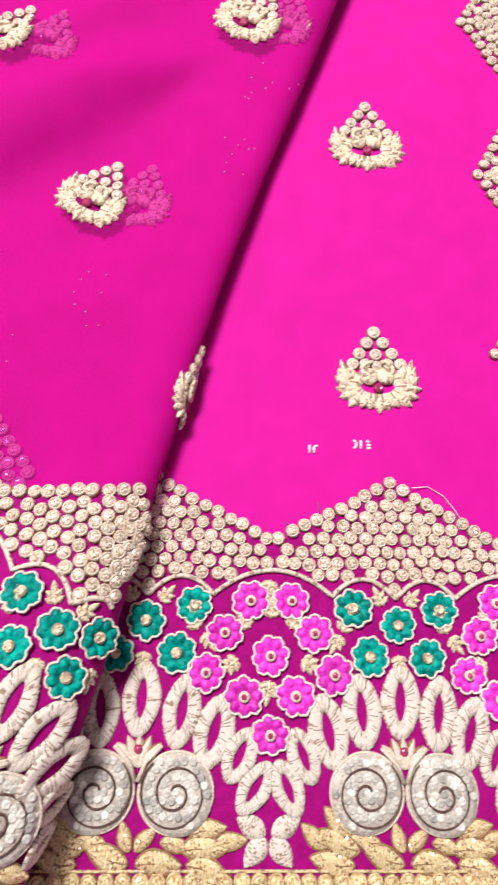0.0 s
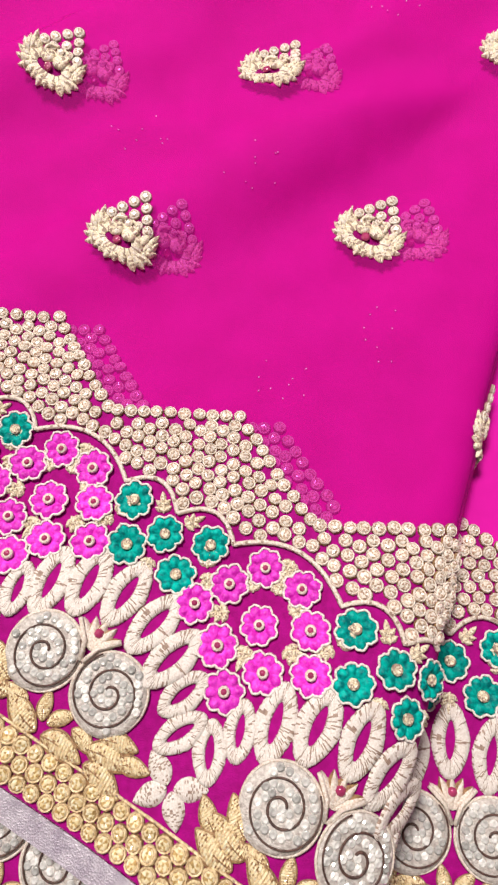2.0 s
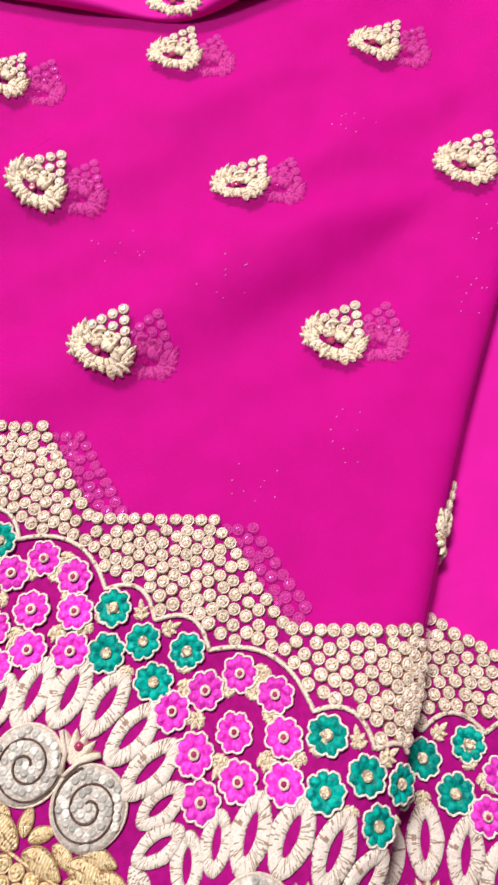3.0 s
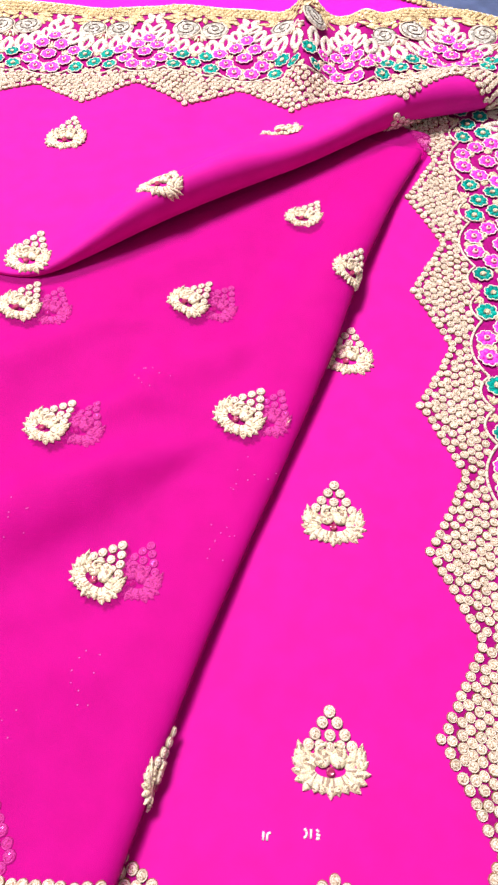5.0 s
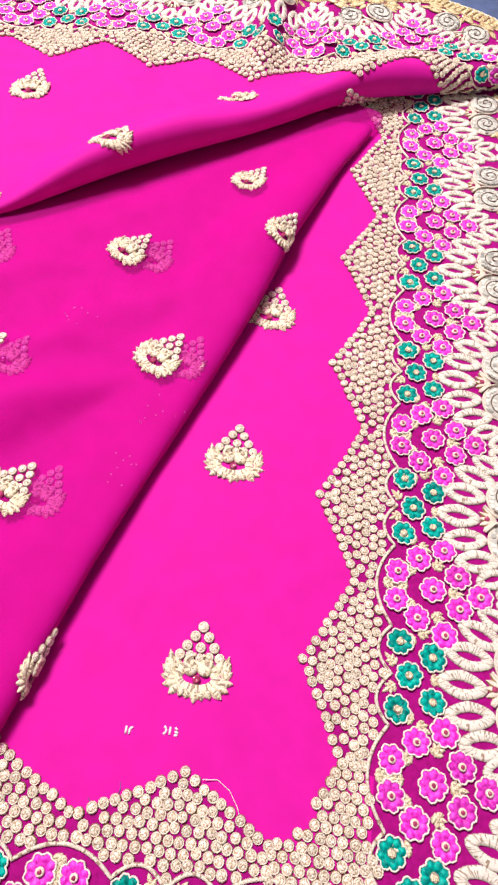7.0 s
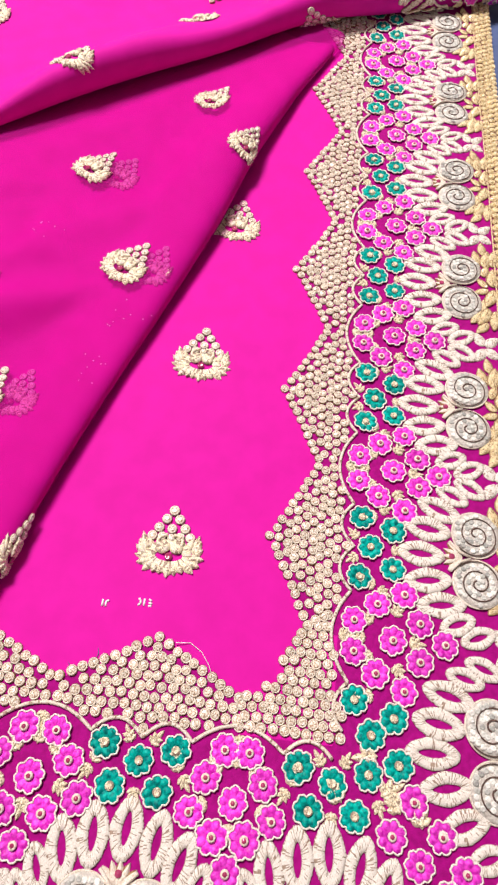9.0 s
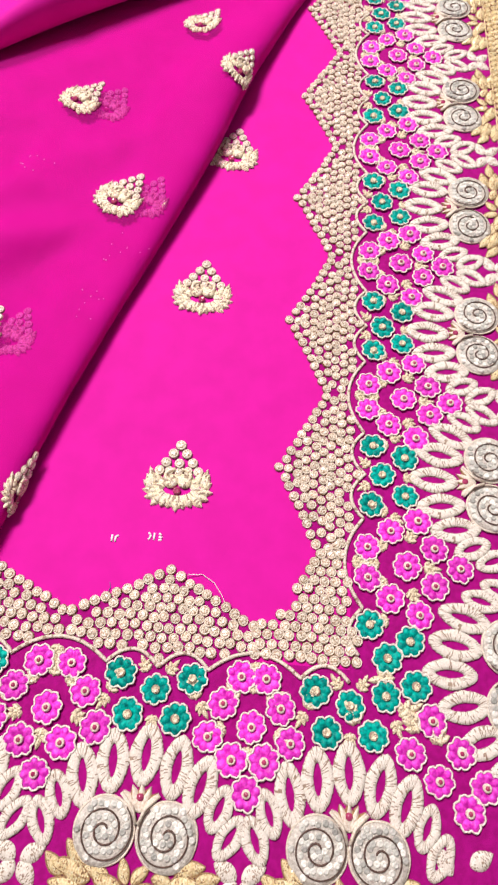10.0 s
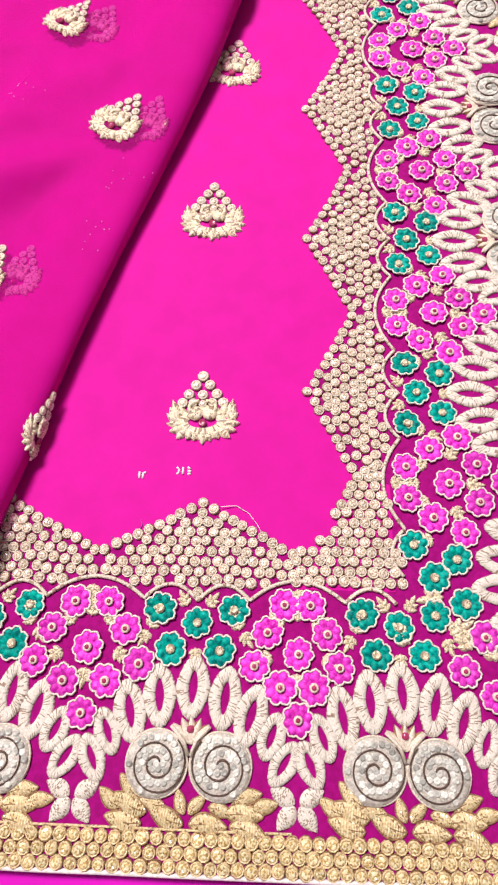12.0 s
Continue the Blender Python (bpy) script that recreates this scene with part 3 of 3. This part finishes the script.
def strip(name, where, s0, s1, d0, d1, lift, mat, ns=120, nd=20, span=None, label="", top=None):
    rows = []
    for d in np.linspace(d0, d1, nd):
        ss = span(d, ns) if span else np.linspace(s0, s1, ns)
        rows.append([seat(where, s, top(s) + (d - d0) / (d1 - d0) * (d1 - top(s)) if top else d, lift=lift).translation for s in ss])
    ob = sheet(name, rows, [mat], dupatta)
    if label:
        tagged(ob, label)
    return ob


def zig_at(where):
    if where is near_border:
        return lambda s: zig(s) + 0.0015 if s < 0.0485 else 0.044
    if where is right_border:
        return lambda s: zig(s) + 0.0015 if s > -0.0495 else 0.044
    if where is far_fold:
        return lambda s: zig(s - 0.300) + 0.0015
    return lambda s: zig(s) + 0.0015


# net of the border; under the stones its plum also paints the gaps' shade
for where, s0, s1, d1, span in ((near_border, -0.30, 0.217, 0.1690, None), (right_border, -0.1112, 0.60, 0.1610, None), (left_fold, 0, 0, 0.1695, left_span),
                                (far_fold, -0.25, 0.6, 0.1695, None), (lower_left, -0.40, 0.04, 0.1695, None)):
    strip("border_backing", where, s0, s1, 0.0, d1, 0.0003, BACKING, ns=240, nd=36, span=span, label="plum backing net of the border", top=zig_at(where))


# ---- embroidery ----
def stitched(name, me, m, parent=None, label=""):
    ob = new(name, me)
    ob.parent = parent or dupatta
    ob.matrix_world = m
    if parent and parent is not dupatta:
        ob.matrix_basis = m
    if label:
        tagged(ob, label)
    return ob


def flower(where, s, d, teal, turn):
    if hidden(where, s, d):
        return
    k = rng.randrange(4)
    m = seat(where, s + rng.uniform(-0.0005, 0.0005), d + rng.uniform(-0.0005, 0.0005), turn, 0.0015, rng.uniform(0.95, 1.04))
    ob = stitched("flower", (TEAL_ME if teal else PINK_ME)[k], m, label="teal ribbon flower" if teal else "bright pink ribbon flower")
    one = Matrix.Identity(4)
    stitched("rim", RIM_ME[k], one, ob)
    stitched("flower_eye", EYE_ME if teal else REYE_ME, one, ob)


def swirl(where, s, d, sign, turn=0.0, size=1.0):
    if hidden(where, s, d):
        return
    disc, rim, cord, dots = SWIRL[sign]
    ob = stitched("swirl", disc, seat(where, s, d, turn, 0.0008, size), label="silver sequinned spiral disc")
    one = Matrix.Identity(4)
    stitched("rim", rim, one, ob)
    stitched("cord", cord, one, ob)
    tagged(stitched("sequin_filling", dots, one, ob), kind="stuff")


def simple(name, me, where, s, d, turn=0.0, lift=0.0008, size=1.0):
    if not hidden(where, s, d):
        stitched(name, me, seat(where, s, d, turn, lift, size))


TEALS = ((-0.0182, 0.0552), (0.0185, 0.0552), (0.0003, 0.0615), (-0.0115, 0.0745), (0.0122, 0.0745))
PINKS = ((-0.0085, 0.0525), (0.0085, 0.0525), (-0.0182, 0.0655), (0.0182, 0.0655), (0.0, 0.0748), (-0.0255, 0.0812), (0.0255, 0.0812), (-0.0098, 0.0902), (0.0098, 0.0902), (0.0, 0.104))
PETALS = ((0, 0.0915, 0), (-0.0155, 0.0955, 5), (0.0158, 0.0960, -10), (-0.0288, 0.1030, 9), (0.0285, 0.1035, -18))
SMALL = ((-0.0385, 0.1120, 20), (0.0385, 0.1120, -24), (-0.0445, 0.1235, 26), (0.0445, 0.1235, -30))

rng = random.Random(7)


def teal_half(where, s0, pick=lambda s: True, swirls=True):
    for s, d in TEALS:
        if pick(s):
            flower(where, s0 + s, d, True, rng.uniform(0, 360))
    for s, d, a in ((-0.0050, 0.0540, 34), (0.0050, 0.0540, -34), (0.0, 0.0735, 180), (-0.023, 0.066, 150), (0.023, 0.066, -150)):
        if pick(s):
            simple("cream_leaf", SPRIG_ME, where, s0 + s, d, a + rng.uniform(-10, 10), size=0.85)
    for s, d, a in PETALS:
        if pick(s):
            simple("petal", rng.choice(PETAL_ME), where, s0 + s, d, a + rng.uniform(-4, 4))
    for s, d, a in SMALL:
        if pick(s):
            simple("petal", rng.choice(PETAL_SMALL_ME), where, s0 + s, d, a + rng.uniform(-4, 4))
    if not swirls:
        return
    swirl(where, s0 - 0.0146, 0.1245, 1)
    swirl(where, s0 + 0.0148, 0.1250, -1)
    simple("crest", CREST_ME, where, s0, 0.1100, size=1.4)
    for s, d, a in ((-0.0015, 0.1490, 80), (0.0015, 0.1490, -80), (-0.0012, 0.1450, 30), (0.0012, 0.1450, -30)):
        simple("gold_leaf", GLEAF_ME, where, s0 + s, d, a, size=0.95 if abs(a) > 50 else 0.6)
    for k in (-1, 1):
        for s, d, a, q in ((0.0205, 0.1395, 62, 0.80), (0.0180, 0.1445, 78, 0.95), (0.0200, 0.1492, 92, 0.95), (0.0300, 0.1432, 66, 0.70), (0.0100, 0.1418, 96, 0.65)):
            simple("gold_leaf", GLEAF_ME, where, s0 + k * s, d, -k * a + rng.uniform(-6, 6), size=q)


def pink_half(where, s0, pick=lambda s: True, squeeze=1.0):
    for s, d in PINKS:
        if pick(s):
            flower(where, s0 + s * squeeze, d, False, rng.uniform(0, 360))
    for s, d, a in ((0.0, 0.0600, 0), (-0.008, 0.0640, 40), (0.008, 0.0640, -40), (-0.0125, 0.0760, 120), (0.0125, 0.0760, -120), (-0.029, 0.0650, 20), (0.029, 0.0650, -20),
                    (-0.026, 0.0560, 100), (0.026, 0.0560, -100), (0.0, 0.0840, 180), (0.0, 0.0440, 180)):
        if pick(s):
            simple("cream_leaf", SPRIG_ME, where, s0 + s, d, a + rng.uniform(-12, 12), size=0.95)
    for s, d, a in ((-0.0012, 0.1395, 62), (0.0012, 0.1395, -62), (-0.0010, 0.1405, 140), (0.0010, 0.1405, -140)):
        simple("silver_leaf", SLEAF_ME, where, s0 + s, d, a)


nearest, rest = [], {}


def lay_bead(where, s, d, key, count_it, gold=False, size=1.0):
    if hidden(where, s, d):
        return
    m = seat(where, s, d, rng.uniform(0, 360), 0.0005, size * rng.uniform(0.94, 1.04))
    m = m @ pose(0, 0, 0, rng.uniform(-13, 13), rng.uniform(-13, 13), 0)
    if count_it and len(nearest) < 300:
        nearest.append(m)
        stitched("stone_bead", GBEAD_ME if gold else BEAD_ME, m)
    else:
        rest.setdefault((key, gold), []).append(m)


def packed(seed):
    """One repeat of the stone field: a row along the scalloped edge, the rest pushed apart until they lie close."""
    g = np.random.RandomState(seed)
    fixed, s = [], 0.0
    while s < P / 2 - 0.002:
        fixed.append((s, zig(s)))
        slope = (zig(s + 0.0006) - zig(abs(s - 0.0006))) / 0.0012
        s += 0.0060 / math.sqrt(1 + slope * slope)
    fixed = np.array(fixed + [(-a, b) for a, b in fixed[1:]])
    free = []
    for k in range(1, 11):
        for s in np.arange(-P / 2 + 0.0030 * (k % 2), P / 2, 0.0060):
            if zig(s) + 0.0040 < k * 0.0051 < arc(s) - 0.0018:
                free.append((s, k * 0.0051))
    free = np.array(free) + g.uniform(-0.0014, 0.0014, (len(free), 2))
    for _ in range(60):
        every = np.concatenate([fixed, free])
        every = np.concatenate([every, every + (P, 0), every - (P, 0)])
        gap = free[:, None] - every[None]
        far = np.linalg.norm(gap, axis=2)
        far[far < 1e-7] = 1
        push = np.clip(0.0060 - far, 0, None)[..., None] * gap / far[..., None]
        free = free + 0.35 * push.sum(1)
        for p in free:
            p[1] = min(max(p[1], zig(p[0]) + 0.0044), arc(p[0]) - 0.0028)
    keep = []
    for p in free:
        if all(abs(p[0] - q[0]) + abs(p[1] - q[1]) > 0.0040 for q in keep):
            keep.append(p)
    return fixed.tolist() + [list(p) for p in keep]


PACKS = [packed(k) for k in range(4)]


def stone_field(where, a, b, key, near=lambda s: False, keep=lambda s, d: True, size=1.0):
    for k in range(math.floor(a / P - 0.5), math.ceil(b / P + 0.5) + 1):
        for s, d in PACKS[k % 4]:
            s += k * P
            if a <= s <= b and keep(s, d):
                lay_bead(where, s + rng.uniform(-0.0005, 0.0005), d + rng.uniform(-0.0005, 0.0005), key, near(s), size=size)


def gold_rows(where, a, b, key, near=lambda s: False, rows=(0.1548, 0.1603, 0.1658)):
    for k, d in enumerate(rows):
        s = a + 0.5 * (k % 2) * 0.0065
        while s < b:
            lay_bead(where, s, d + rng.uniform(-0.0003, 0.0003), key, near(s), True, 1.1)
            s += 0.0061


def cord(where, a, b, name, depth, r, mat, lift=0.0012, parent=None):
    """A couched cord along the border at the given depth."""
    pts = []
    for s in np.arange(a, b, 0.0009):
        if hidden(where, s, depth(s)):
            if len(pts) > 2:
                break
            continue
        pts.append(seat(where, s, depth(s), lift=lift).translation)
    if len(pts) > 3:
        v, f = tube(pts, r, 6)
        ob = new(name, mesh_of(name, v, f, [mat, SHADED], speckled(f, 6, (0.0 if mat is WHITE else 0.14,))))
        ob.parent = dupatta


def edged(where, a, b, key, near=lambda s: False, keep=lambda s, d: True, rows=True, size=1.0):
    stone_field(where, a, b, key, near, keep, size)
    cord(where, a, b, "arch_cord", lambda s: arc(s) + 0.0006, 0.00105, RING)
    if rows:
        gold_rows(where, a, b, key, near)
        cord(where, a, b, "rail_cord", lambda s: 0.1512, 0.0006, ZARI)


# near border
for k in (-1, 0, 1):
    teal_half(near_border, k * P)
for k in (-1.5, -0.5):
    pink_half(near_border, k * P - 0.001)
pink_half(near_border, 0.5 * P, squeeze=0.82)
edged(near_border, -0.165, 0.0485, "near", near=lambda s: -0.11 < s < 0.045)
gold_rows(near_border, 0.0485, 0.215, "near")
cord(near_border, -0.17, 0.2155, "edge_piping", lambda s: 0.1690, 0.0011, WHITE, 0.0004)

# right border
for k in range(0, 6):
    teal_half(right_border, k * P)
for k in (-0.5, 0.5, 1.5, 2.5, 3.5, 4.5):
    pink_half(right_border, k * P)
edged(right_border, -0.0495, 0.56, "right", near=lambda s: s < 0.1)
gold_rows(right_border, -0.215, -0.0495, "right", rows=(0.1528, 0.1580))
cord(right_border, -0.23, 0.60, "edge_piping", lambda s: 0.1610, 0.0011, WHITE, 0.0004)

# the corner between the two
for x, y in ((0.0740, -0.0110), (0.0890, -0.0235), (0.0650, 0.0060), (0.0858, -0.0010)):
    flower(base_plane, x, -y, True, rng.uniform(0, 360))
for x, y in ((0.0965, -0.0388), (0.0850, -0.0550), (0.0990, -0.0655), (0.1110, -0.0520), (0.1130, -0.0780), (0.1220, -0.0660)):
    flower(base_plane, x, -y, False, rng.uniform(0, 360))
for s, d, a in ((-0.104, 0.0965, 0), (-0.090, 0.100, -8), (-0.076, 0.1055, -14), (-0.119, 0.1035, 10), (-0.1345, 0.1120, 24)):
    simple("petal", rng.choice(PETAL_ME), right_border, s, d, a)
for s, d, a in ((-0.0665, 0.1150, -14), (-0.0605, 0.1255, -20), (-0.1470, 0.1235, 22), (-0.1590, 0.1330, 30)):
    simple("petal", rng.choice(PETAL_SMALL_ME), right_border, s, d, a)
swirl(right_border, -0.089, 0.1280, -1)
swirl(right_border, -0.1180, 0.1290, 1)
for x, y, a in ((0.090, -0.045, 30), (0.080, -0.038, -60), (0.078, -0.020, 100), (0.101, -0.050, 10), (0.060, -0.043, 40)):
    simple("cream_leaf", SPRIG_ME, base_plane, x, -y, a, size=1.3)
for x, y, a in ((0.104, -0.104, 30), (0.111, -0.111, 120), (0.113, -0.100, -60), (0.119, -0.108, -150)):
    simple("silver_leaf", SLEAF_ME, base_plane, x, -y, a)
CORNER = ((0.003, 0.001), (0.021, 0.010), (0.027, 0.030), (0.0385, 0.0470), (0.051, 0.049), (0.0525, 0.020), (0.0575, 0.000), (0.0600, -0.013), (0.0500, -0.0185), (0.034, -0.0165), (0.018, -0.0145), (0.003, -0.0145))


def inside(x, y, poly):
    hit = False
    for (ax, ay), (bx, by) in zip(poly, poly[1:] + poly[:1]):
        if (ay > y) != (by > y) and x < (bx - ax) * (y - ay) / (by - ay) + ax:
            hit = not hit
    return hit


for i in range(15):
    for j in range(15):
        x, y = 0.001 + i * 0.0060 + 0.0030 * (j % 2), -0.019 + j * 0.0051
        if inside(x, y, CORNER):
            lay_bead(base_plane, x + rng.uniform(-0.0005, 0.0005), -y + rng.uniform(-0.0005, 0.0005), "corner", True)
cord(near_border, 0.0485, 0.1015, "arch_cord", lambda s: arc(s) + 0.0006, 0.00105, RING)
cord(right_border, -0.0990, -0.0495, "arch_cord", lambda s: arc(s) + 0.0006, 0.00105, RING)

# left fold
for k in (-3, -2, -1, 0, 1):
    teal_half(left_fold, k * P)
for k in (-2.5, -1.5, -0.5, 0.5):
    pink_half(left_fold, k * P)
edged(left_fold, -0.32, 0.12, "left")
stone_field(left_ghost, -0.30, 0.040, "inner", keep=lambda s, d: d < zig(s) + 0.016)
strip("edge_ribbon", left_fold, 0, 0, 0.1700, 0.1790, 0.0006, RIBBON, span=left_span, ns=130, nd=5, label="lilac-grey woven ribbon edging")

# the layer that shows past the ribbon
for k in (-2, -1, 0):
    teal_half(lower_left, k * P)
for k in (-1.5, -0.5):
    pink_half(lower_left, k * P)
gold_rows(lower_left, -0.30, 0.02, "lower")

# far fold
F0 = 0.300
for k in range(-1, 5):
    teal_half(far_fold, F0 - k * P)
for k in (-1.5, -0.5, 0.5, 1.5, 2.5, 3.5, 4.5):
    pink_half(far_fold, F0 - k * P)


def far_at(s, d):
    return far_fold(s + F0 - 3 * P, d)


_h = hidden


def hidden(where, s, d):
    return _h(far_fold, s + F0 - 3 * P, d) if where is far_at else _h(where, s, d)


edged(far_at, -0.19, 0.45, "far")
cord(far_at, -0.22, 0.47, "edge_piping", lambda s: 0.1695, 0.0011, WHITE, 0.0004)

# gold edging of the lining cloth, past the far fold
def lining_edge(s, d):
    return Vector((s, 0.885 - 0.5 * s - d, -0.0036))


s = -0.06
while s < 0.17:
    for d in (0.004, 0.0095):
        lay_bead(lining_edge, s, d, "lining", False, True)
    s += 0.0058


# stones past the nearest ones, joined
for (key, gold), poses in rest.items():
    base = BEAD[0]
    nv = len(base)
    hom = np.c_[base, np.ones(nv)]
    verts = np.concatenate([(hom @ np.array(m).T)[:, :3] for m in poses])
    faces = [tuple(i + n * nv for i in f) for n in range(len(poses)) for f in BEAD[1]]
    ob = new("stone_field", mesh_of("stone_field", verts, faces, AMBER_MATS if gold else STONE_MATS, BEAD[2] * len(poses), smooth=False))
    ob.parent = under if key == "lining" else dupatta
    tagged(ob, "rows of amber stones" if gold else "field of champagne stones", kind="stuff")


# small motifs scattered over the cloth
def motif(where, s, d, turn, size=1.0):
    """Centre of the motif at (s, d)."""
    t = radians(turn)
    m = seat(where, s + 0.0215 * size * math.sin(t), d + 0.0215 * size * math.cos(t), turn, 0.0004, size)
    ob = stitched("motif", MOTIF_MES[0][1], m, label="cream and gold temple-shaped motif")
    for nm, me in MOTIF_MES[1:]:
        stitched(nm, me, Matrix.Identity(4), ob)


def left_uv(x, y):
    dx, dy = x - LO[0], y - LO[1]
    return dx * LX[0] + dy * LX[1], dx * LD[0] + dy * LD[1]


for x, y, a in ((-0.049, 0.0813, 2), (-0.0495, 0.2165, 0), (-0.041, 0.348, -8)):
    motif(base_plane, x, -y, a, 1.02)


def bent_motif(where, s, d, turn, size=1.0):
    """A motif that follows the bend of a fold."""
    c, q = math.cos(radians(turn)), math.sin(radians(turn))
    n, half = 15, 0.026 * size
    axis = np.linspace(-half, half, n)
    spots = [[seat(where, s + c * x - q * y, d - (q * x + c * y)) for x in axis] for y in axis]
    place = np.array([[m.translation for m in row] for row in spots])
    normal = np.array([[m.col[2][:3] for m in row] for row in spots])
    top = None
    for nm, verts, faces, slots in MOTIF:
        gx = np.clip((verts[:, 0] * size + half) / (2 * half) * (n - 1), 0, n - 1.001)
        gy = np.clip(((verts[:, 1] - 0.0215) * size + half) / (2 * half) * (n - 1), 0, n - 1.001)
        i, j = gx.astype(int), gy.astype(int)
        fx, fy = (gx - i)[:, None], (gy - j)[:, None]

        def blend(g):
            return (g[j, i] * (1 - fx) + g[j, i + 1] * fx) * (1 - fy) + (g[j + 1, i] * (1 - fx) + g[j + 1, i + 1] * fx) * fy

        v = blend(place) + blend(normal) * (0.0004 + verts[:, 2:3])
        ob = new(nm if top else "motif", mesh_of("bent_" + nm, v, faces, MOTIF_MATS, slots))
        ob.parent = top or dupatta
        top = top or tagged(ob, "cream and gold temple-shaped motif")


LEFT = ((-0.187, 0.167, -4, 0.93), (-0.311, 0.154, 0, 0.93), (-0.245, 0.267, -6, 0.95), (-0.364, 0.258, -4, 0.95), (-0.112, 0.280, -9, 0.95), (-0.405, 0.345, 0, 0.9),
        (-0.163, 0.384, -14, 0.92), (-0.296, 0.372, 4, 0.95), (-0.078, 0.484, -6, 0.86))
for x, y, a, size in LEFT:
    bent_motif(left_fold, *left_uv(x, y), a, size)
    if y < 0.45:
        bent_motif(left_under, *left_uv(x + (0.018 if x > -0.13 else 0.021), y + 0.001), a + 13, size * 0.95)
for x, y, a in ((-0.125, 0.066, 24), (-0.037, 0.412, 10)):
    bent_motif(left_fold, *left_uv(x, y), a, 0.9)
for x, y, a in ((-0.299, 0.560, 175), (-0.400, 0.500, 170), (-0.105, 0.580, 160)):
    motif(far_fold, -x, y - 0.62 + far_shift(x), a)
for x, y, a in ((-0.197, 0.482, 168), (0.006, 0.574, 205), (-0.296, 0.416, 168)):
    bent_motif(far_fold, -x, y - 0.62 + far_shift(x), a)

# pink specks laid on the sheer layer for motif knots showing through from beneath
speck = lathe([(0.00045, 0), (0.0003, 0.0004), (0, 0.0005)], 6)
SPECK_ME = mesh_of("knot_speck", *[rotated(speck, 0, 0, 0, 0.8, 0.8)[0], speck[1]], [KNOT_PINK])
for cx, cy in ((-0.255, 0.190), (-0.120, 0.185), (-0.190, 0.105), (-0.315, 0.215), (-0.180, 0.300), (-0.100, 0.235), (-0.225, 0.080)):
    for _ in range(9):
        s, d = left_uv(cx + rng.uniform(-0.016, 0.016), cy + rng.uniform(-0.014, 0.014))
        simple("knot_speck", SPECK_ME, left_fold, s, d, 0, 0.0003)

# traces of a white print
for cx, cy, strokes in ((-0.0800, 0.0405, ((-0.0016, -0.0018, -0.0016, 0.0020), (0.0004, -0.0018, 0.0004, 0.0012), (0.0004, 0.0012, 0.0020, 0.0017))),
                        (-0.0570, 0.0435, ((-0.0042, 0.0020, -0.0030, 0.0008), (-0.0030, 0.0008, -0.0030, -0.0010), (-0.0030, -0.0010, -0.0042, -0.0020), (-0.0008, -0.0020, -0.0008, 0.0020),
                                           (0.0018, -0.0018, 0.0036, -0.0016), (0.0018, 0.0020, 0.0032, 0.0010), (0.0018, 0.0000, 0.0038, -0.0004)))):
    for ax, ay, bx, by in strokes:
        pts = [(cx + ax, cy + ay, 0.0009), (cx + (ax + bx) / 2, cy + (ay + by) / 2, 0.0010), (cx + bx, cy + by, 0.0009)]
        ob = new("print_stroke", mesh_of("print_stroke", *tube(pts, 0.00065, 6), [INK]))
        ob.parent = dupatta

# loose ends of thread
for pts, r, mat, lab in ((((-0.036, 0.0235, 0.003), (-0.028, 0.0245, 0.0012), (-0.021, 0.0205, 0.001), (-0.016, 0.0140, 0.001), (-0.0135, 0.0090, 0.002)), 0.00022, WHITE, "fine loose white thread lying on the cloth"),
                         (((-0.0790, 0.0080, 0.003), (-0.0775, 0.0130, 0.0018), (-0.0785, 0.0165, 0.0012)), 0.0002, BLUE, "short loose blue thread end on the border"),
                         (((-0.0900, 0.0040, 0.003), (-0.0935, 0.0070, 0.0016), (-0.0960, 0.0072, 0.0012)), 0.0002, BLUE, "short loose blue thread end on the border")):
    tagged(new("loose_thread", mesh_of("loose_thread", *tube(pts, r, 5), [mat])), lab, "thread")
